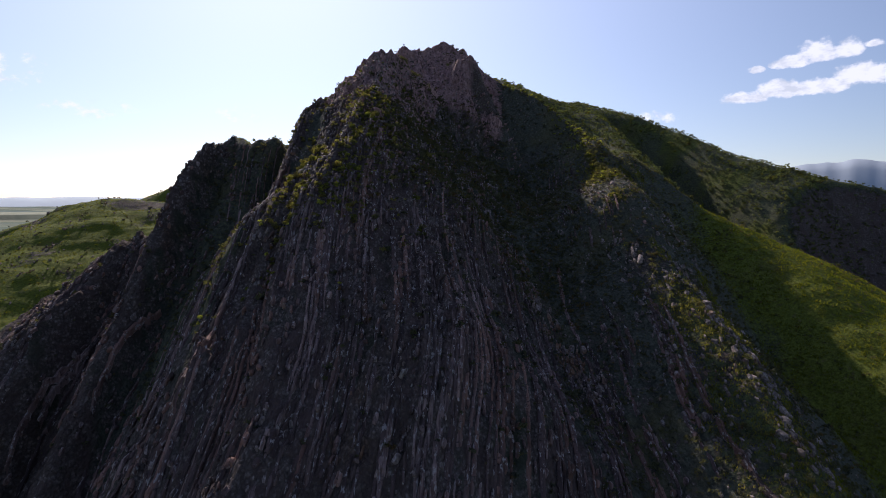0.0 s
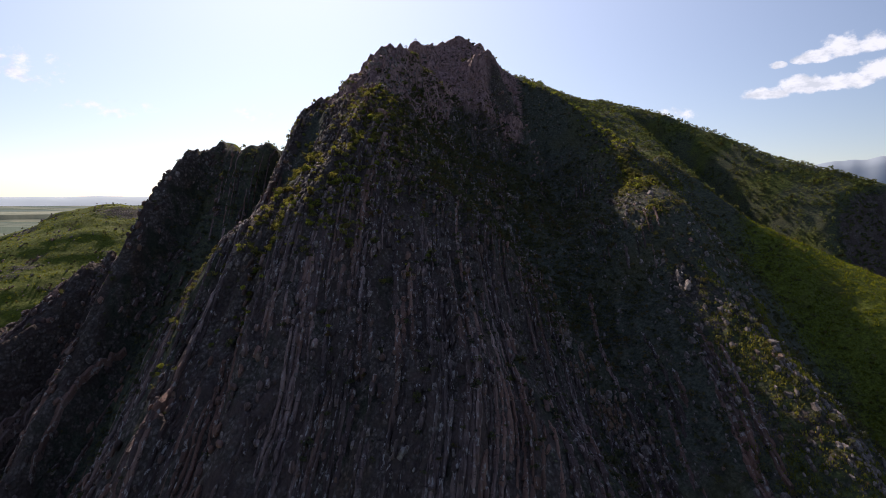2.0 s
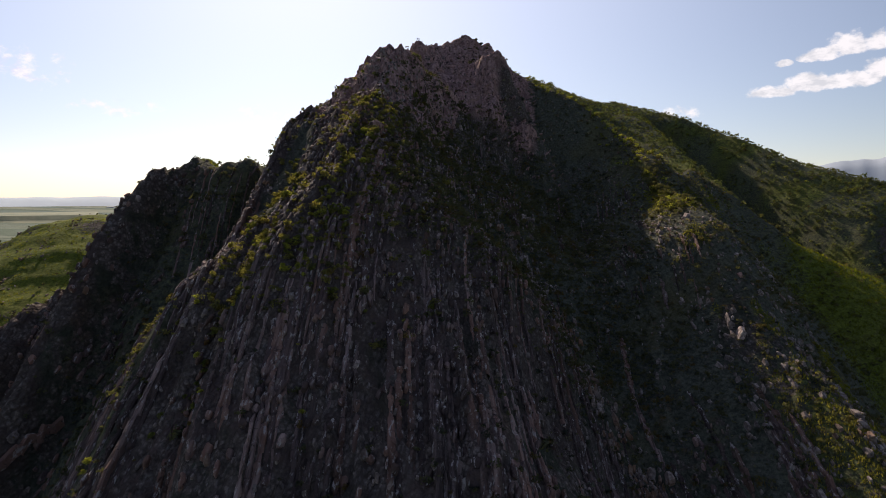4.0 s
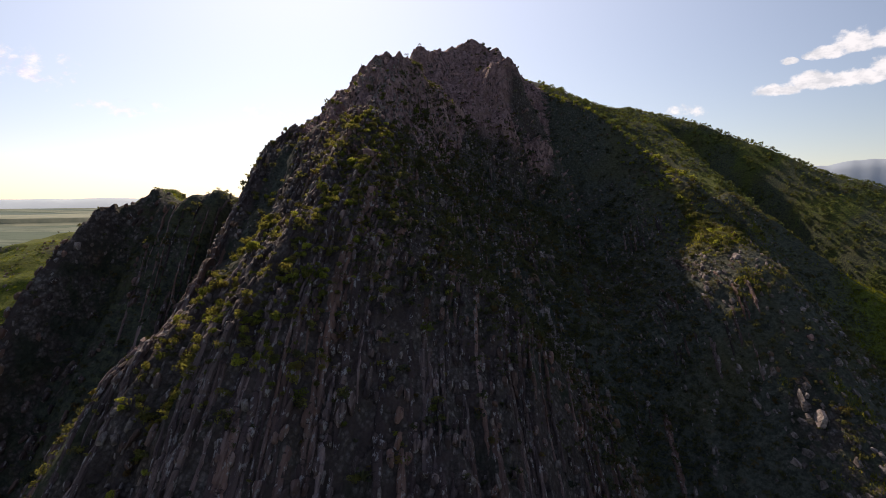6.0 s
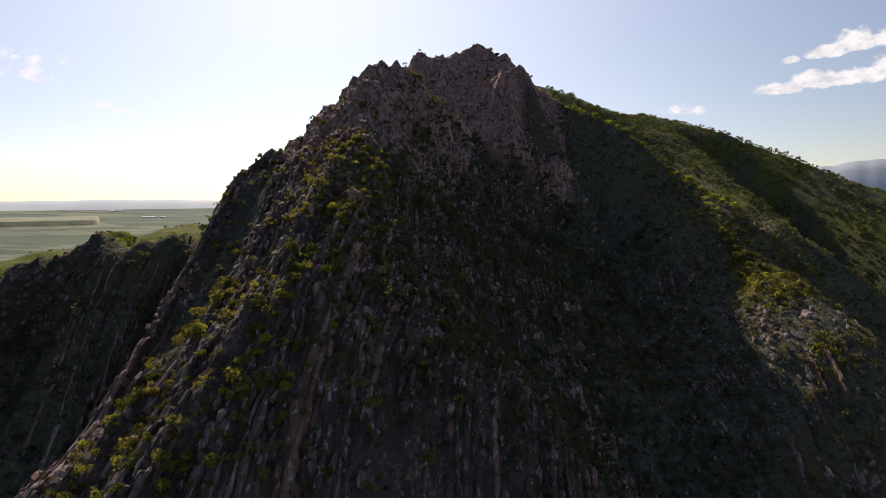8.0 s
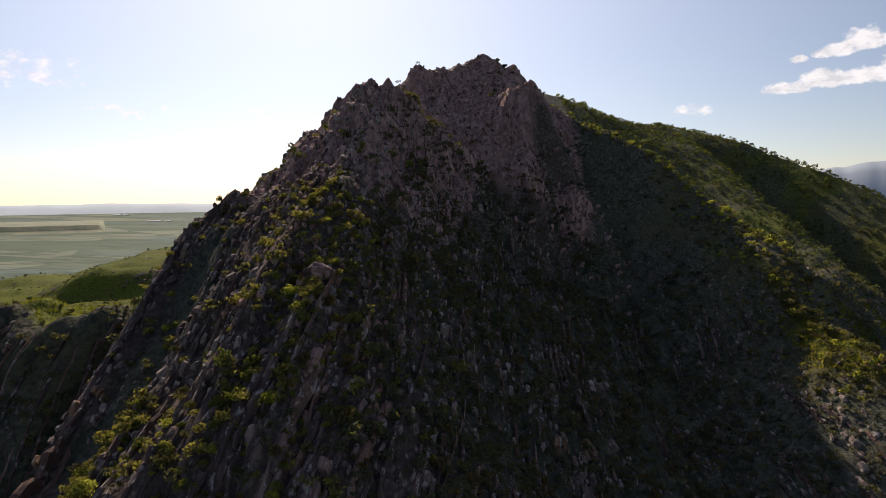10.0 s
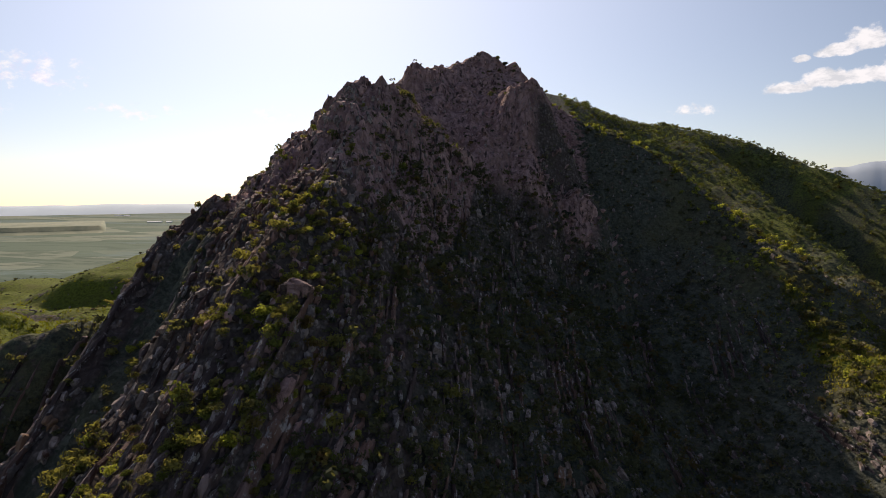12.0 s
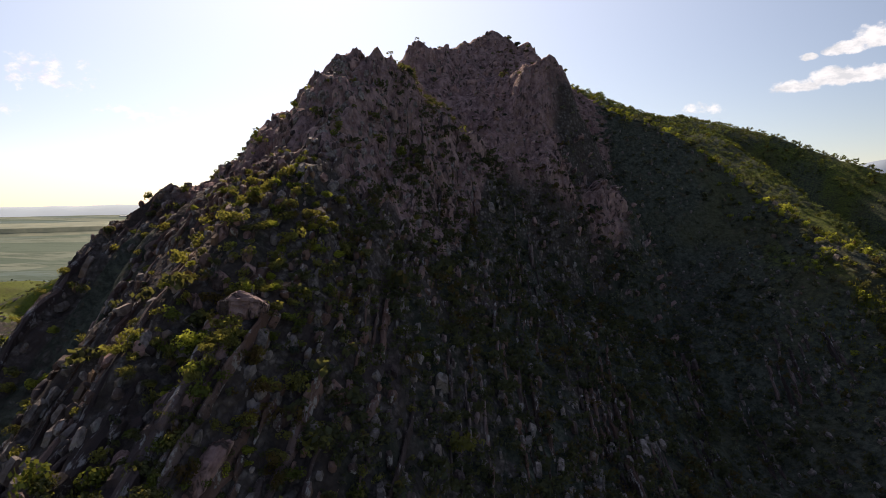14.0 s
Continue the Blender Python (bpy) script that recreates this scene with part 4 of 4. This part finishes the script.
x, y = scatter(9000, (90, 130, 330, 340), lambda x, y: (0.08 + 0.3 * step(layers(x / 20, y / 20, 141), 0.1, 0.5)) + 0.5 * (1 - step(x, 125, 165)))
tagged(joined("slope_shrubs", FAR_TUFTS, *shrub_set(x, y, RNG.lognormal(-0.4, 0.35, len(x))), [OAK]), "small scrub on the grassy side slope", "shrubs", kind="stuff")


# ---- long spring grass on the open slopes ----
def grass_shape(seed, blades=6):
    rnd = np.random.default_rng(seed)
    a = rnd.uniform(0, 6.28, blades)
    foot = rnd.normal(size=(blades, 3)) * (0.35, 0.35, 0)
    across = np.stack([np.cos(a), np.sin(a), a * 0], -1) * rnd.uniform(0.1, 0.2, (blades, 1))
    tip = foot + np.stack([rnd.normal(0, 0.22, blades), rnd.normal(0, 0.22, blades), rnd.uniform(0.4, 0.75, blades)], -1)
    return np.stack([foot - across, foot + across, tip], 1).reshape(-1, 3), np.arange(blades * 3).reshape(-1, 3)


GRASS_SHAPES = [grass_shape(500 + k) for k in range(6)]
for name, box, n_try in (("valley_grass", (-340, 225, -118, 455), 7000), ("slope_grass", (92, 115, 260, 335), 22000), ("crest_grass", (62, 120, 106, 330), 26000), ("plateau_grass", (-100, 264, -72, 300), 1500)):
    x, y = scatter(n_try, box, lambda x, y: step(at(x, y, LUSH), 0.2, 0.6) * (1 - 0.8 * step(at(x, y, BARE), 0.3, 0.6)))
    size = RNG.lognormal(-0.25 if name == "crest_grass" else -0.5 if name == "plateau_grass" else -0.1, 0.25, len(x))
    tufts = joined(name, GRASS_SHAPES, np.stack([x, y, at(x, y) - 0.05], -1), size[:, None] * np.ones(3), np.stack([x * 0, x * 0, RNG.uniform(0, 6.28, len(x))], -1), [HAY if name == "crest_grass" else GRASS])
    tagged(tufts, "tufts of yellowing grass on the sunlit shoulder" if name == "crest_grass" else "tufts of fresh green spring grass on the slope", "grass", kind="stuff")

# ---- big boulders on the spur's back ----
boulder_meshes = [mesh_of("boulder", *rock_shape(200 + k, 4, 0.55, 9), [CRAG]) for k in range(4)]
for k in range(20):
    y = 222 + 78 * RNG.random()
    x = float(curve(np.array([y]), SPUR)[0][0]) + RNG.normal(4, 6)
    size = RNG.uniform(0.5, 1.05)
    ob = new("boulder", boulder_meshes[k % 4])
    ob.matrix_basis = Matrix.LocRotScale(Vector((x, y, float(at(x, y)) + size * 0.2)), Euler((float(slope_of(x, y)) + RNG.normal(0, 0.2), RNG.normal(0, 0.3), RNG.normal(0, 0.4))), Vector((size * 0.75, size * RNG.uniform(1, 1.7), size * 0.8)))
    tagged(ob, "large weathered reddish-grey boulder among shrubs on the spur", "boulder", "boulders on the spur")


for x, y, long, wide, high, turn in ((81, 240.6, 0.9, 0.8, 0.8, 20), (79, 243, 0.5, 0.4, 0.4, 50), (77, 246, 0.5, 0.4, 0.4, 10), (83.5, 238, 0.5, 0.4, 0.4, 70), (-22.8, 232, 1.6, 0.4, 0.6, -8), (-27.2, 248.8, 1.5, 2.4, 1.5, 10), (-24.6, 233.5, 3.4, 0.9, 0.9, -14), (-31.5, 253, 1.3, 1.0, 0.9, 35), (-29.5, 255.5, 1.0, 0.8, 0.8, 5),
                                     (-32.5, 249, 0.9, 0.7, 0.7, 60), (-27.8, 237, 2.0, 0.6, 0.5, -18), (-26, 229.5, 1.1, 0.5, 0.5, -5), (-33, 262, 0.9, 0.7, 0.7, 25)):
    ob = new("boulder", boulder_meshes[int(abs(x * 7)) % 4])
    ob.matrix_basis = Matrix.LocRotScale(Vector((x, y, float(at(x, y)) + high * 0.35)), Euler((float(slope_of(x, y)), 0.1, radians(turn))), Vector((wide, long, high)))
    tagged(ob, "large weathered reddish-grey boulder standing clear of the slope", "boulder", "boulders on the spur")


# ---- small trees on the skyline ----
def tree_meshes(seed):
    rnd = np.random.default_rng(seed)
    bm = bmesh.new()
    bmesh.ops.create_cone(bm, cap_ends=True, segments=7, radius1=0.16, radius2=0.09, depth=1.4, matrix=Matrix.Translation((0, 0, 0.6)))
    for k in range(6):
        m = Matrix.Translation((0, 0, 1.2)) @ Euler((rnd.uniform(0.3, 0.9), 0, k * 1.05)).to_matrix().to_4x4() @ Matrix.Translation((0, 0, 0.55))
        bmesh.ops.create_cone(bm, cap_ends=True, segments=5, radius1=0.08, radius2=0.02, depth=1.2, matrix=m)
    trunk = from_bmesh(bm)
    v, f = tuft_shape(seed, 560, 0.12)
    return mesh_of("trunk", *trunk, [BARK]), mesh_of("crown", v * (1.25, 1.25, 1.3) + (0, 0, 1.2), f, [OAK])


tree_pairs = [tree_meshes(300 + k) for k in range(3)]
tree_protos = []
TREES = [(-62.5, 282.5, 0.95), (-60, 290, 0.6), (7, 428, 0.9), (10, 425, 1.2), (13, 418, 0.8), (19, 398, 0.8), (-10, 428, 0.6), (-15, 420, 0.7), (-88, 275, 0.4), (-100, 268, 0.35),
         (26, 398, 0.8), (40, 401, 0.9), (52, 398, 0.8)]
for k, (x, y, size) in enumerate(TREES):
    root = new("tree", None)
    for name, data in zip(("trunk", "crown"), tree_pairs[k % 3]):
        ob = new(name, data)
        ob.parent = root
    root.matrix_basis = Matrix.LocRotScale(Vector((x, y, float(at(x, y)) - 0.1)), Euler((0, 0, k * 1.7)), Vector((size,) * 3))
    tagged(root, "small dark oak tree growing on the rocky skyline", "tree", "trees on the skyline")


# ---- far mountains and hills, with distance haze in their colours ----
def far_range(name, label, mat, first, last, height_at, near=4300):
    deg = np.linspace(first, last, int((last - first) * 4))
    a = np.radians(deg)
    crest = height_at(deg)
    rows = []
    for k, f in enumerate((0.0, 0.45, 0.8, 1.0, 0.9)):
        z = 120 + (crest - 120) * f + (layers(deg / 1.5, deg * 0 + k, 161, 4) * 2 if 0 < f < 1 else 0)
        r = near + 160 * k
        rows.append(np.stack([np.sin(a) * r, np.cos(a) * r, z], -1))
    i = np.arange(len(a) * 5).reshape(5, len(a))
    f = np.stack([i[:-1, :-1], i[:-1, 1:], i[1:, 1:], i[1:, :-1]], -1).reshape(-1, 4)
    return tagged(new(name, mesh_of(name, np.concatenate(rows), f, [mat], True)), label, "mountains", kind="structure")


far_range("mountain_range", "mountain range on the horizon with blue distance haze in its colour", RANGE, 14, 80,
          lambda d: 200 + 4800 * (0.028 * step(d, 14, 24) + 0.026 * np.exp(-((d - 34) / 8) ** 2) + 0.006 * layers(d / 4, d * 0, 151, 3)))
far_range("horizon_hills", "low hills along the far horizon, paled by haze in their colour", HILLS, -80, 20,
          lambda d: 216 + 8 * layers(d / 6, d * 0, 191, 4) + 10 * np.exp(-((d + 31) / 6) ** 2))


# ---- edge of the tableland out on the plain ----
def escarpment(first, last, away, low, high):
    deg = np.linspace(first, last, int((last - first) * 6))
    a = np.radians(deg)
    rim = away + 45 * layers(deg / 4.0, deg * 0, 331, 2)
    end = step(last - deg, 0.0, 0.7)
    rows = []
    for out, up in ((-160, -0.4), (-60, 0.25), (-22, 0.45), (0, 0.96), (12, 1.0), (700, 1.03), (1000, 0.4)):
        r = rim + out
        rows.append(np.stack([np.sin(a) * r, np.cos(a) * r, low + (high - low) * up * end - 14 * (1 - end)], -1))
    k = len(rows)
    i = np.arange(len(a) * k).reshape(k, len(a))
    f = np.stack([i[:-1, :-1], i[:-1, 1:], i[1:, 1:], i[1:, :-1]], -1).reshape(-1, 4)
    return tagged(new("tableland", mesh_of("tableland", np.concatenate(rows), f, [TABLE], True)), "low flat tableland with a dark cliff edge on the plain", "tableland", kind="structure")


TABLE = plain_material("dry tableland", (0.15, 0.18, 0.115, 1), (0.24, 0.25, 0.16, 1), 0.012)
escarpment(-62, -30.8, 3250, 106, 139)

# ---- long white farm halls out on the plain ----
WHITE = plain_material("white sheeting", (0.7, 0.7, 0.68, 1), (0.8, 0.8, 0.78, 1), 0.05, 0.5)


def farm_hall(x, y, length, width, turn):
    bm = bmesh.new()
    ring = [(-0.5, 0), (-0.5, 0.6), (0, 1), (0.5, 0.6), (0.5, 0)]
    ends = [[bm.verts.new((side * length / 2, u * width, v * 7)) for u, v in ring] for side in (-1, 1)]
    for k in range(4):
        bm.faces.new((ends[0][k], ends[0][k + 1], ends[1][k + 1], ends[1][k]))
    bm.faces.new(ends[0])
    bm.faces.new(ends[1][::-1])
    me = bpy.data.meshes.new("farm_hall")
    bm.to_mesh(me)
    bm.free()
    me.materials.append(WHITE)
    ob = new("farm_hall", me)
    ob.matrix_basis = pose(x, y, float(at(x, y)) - 0.5, 0, 0, turn)
    return tagged(ob, "long low white farm hall on the distant plain", "farm building", "farm halls on the plain")


for x, y, length, width, turn in ((-1735, 3300, 75, 24, 8), (-1660, 3310, 30, 20, 8), (-2180, 3700, 50, 22, -5), (-2120, 3690, 35, 18, -5), (-1600, 3900, 60, 25, 12), (-1480, 3950, 40, 20, 12)):
    farm_hall(x, y, length, width, turn)
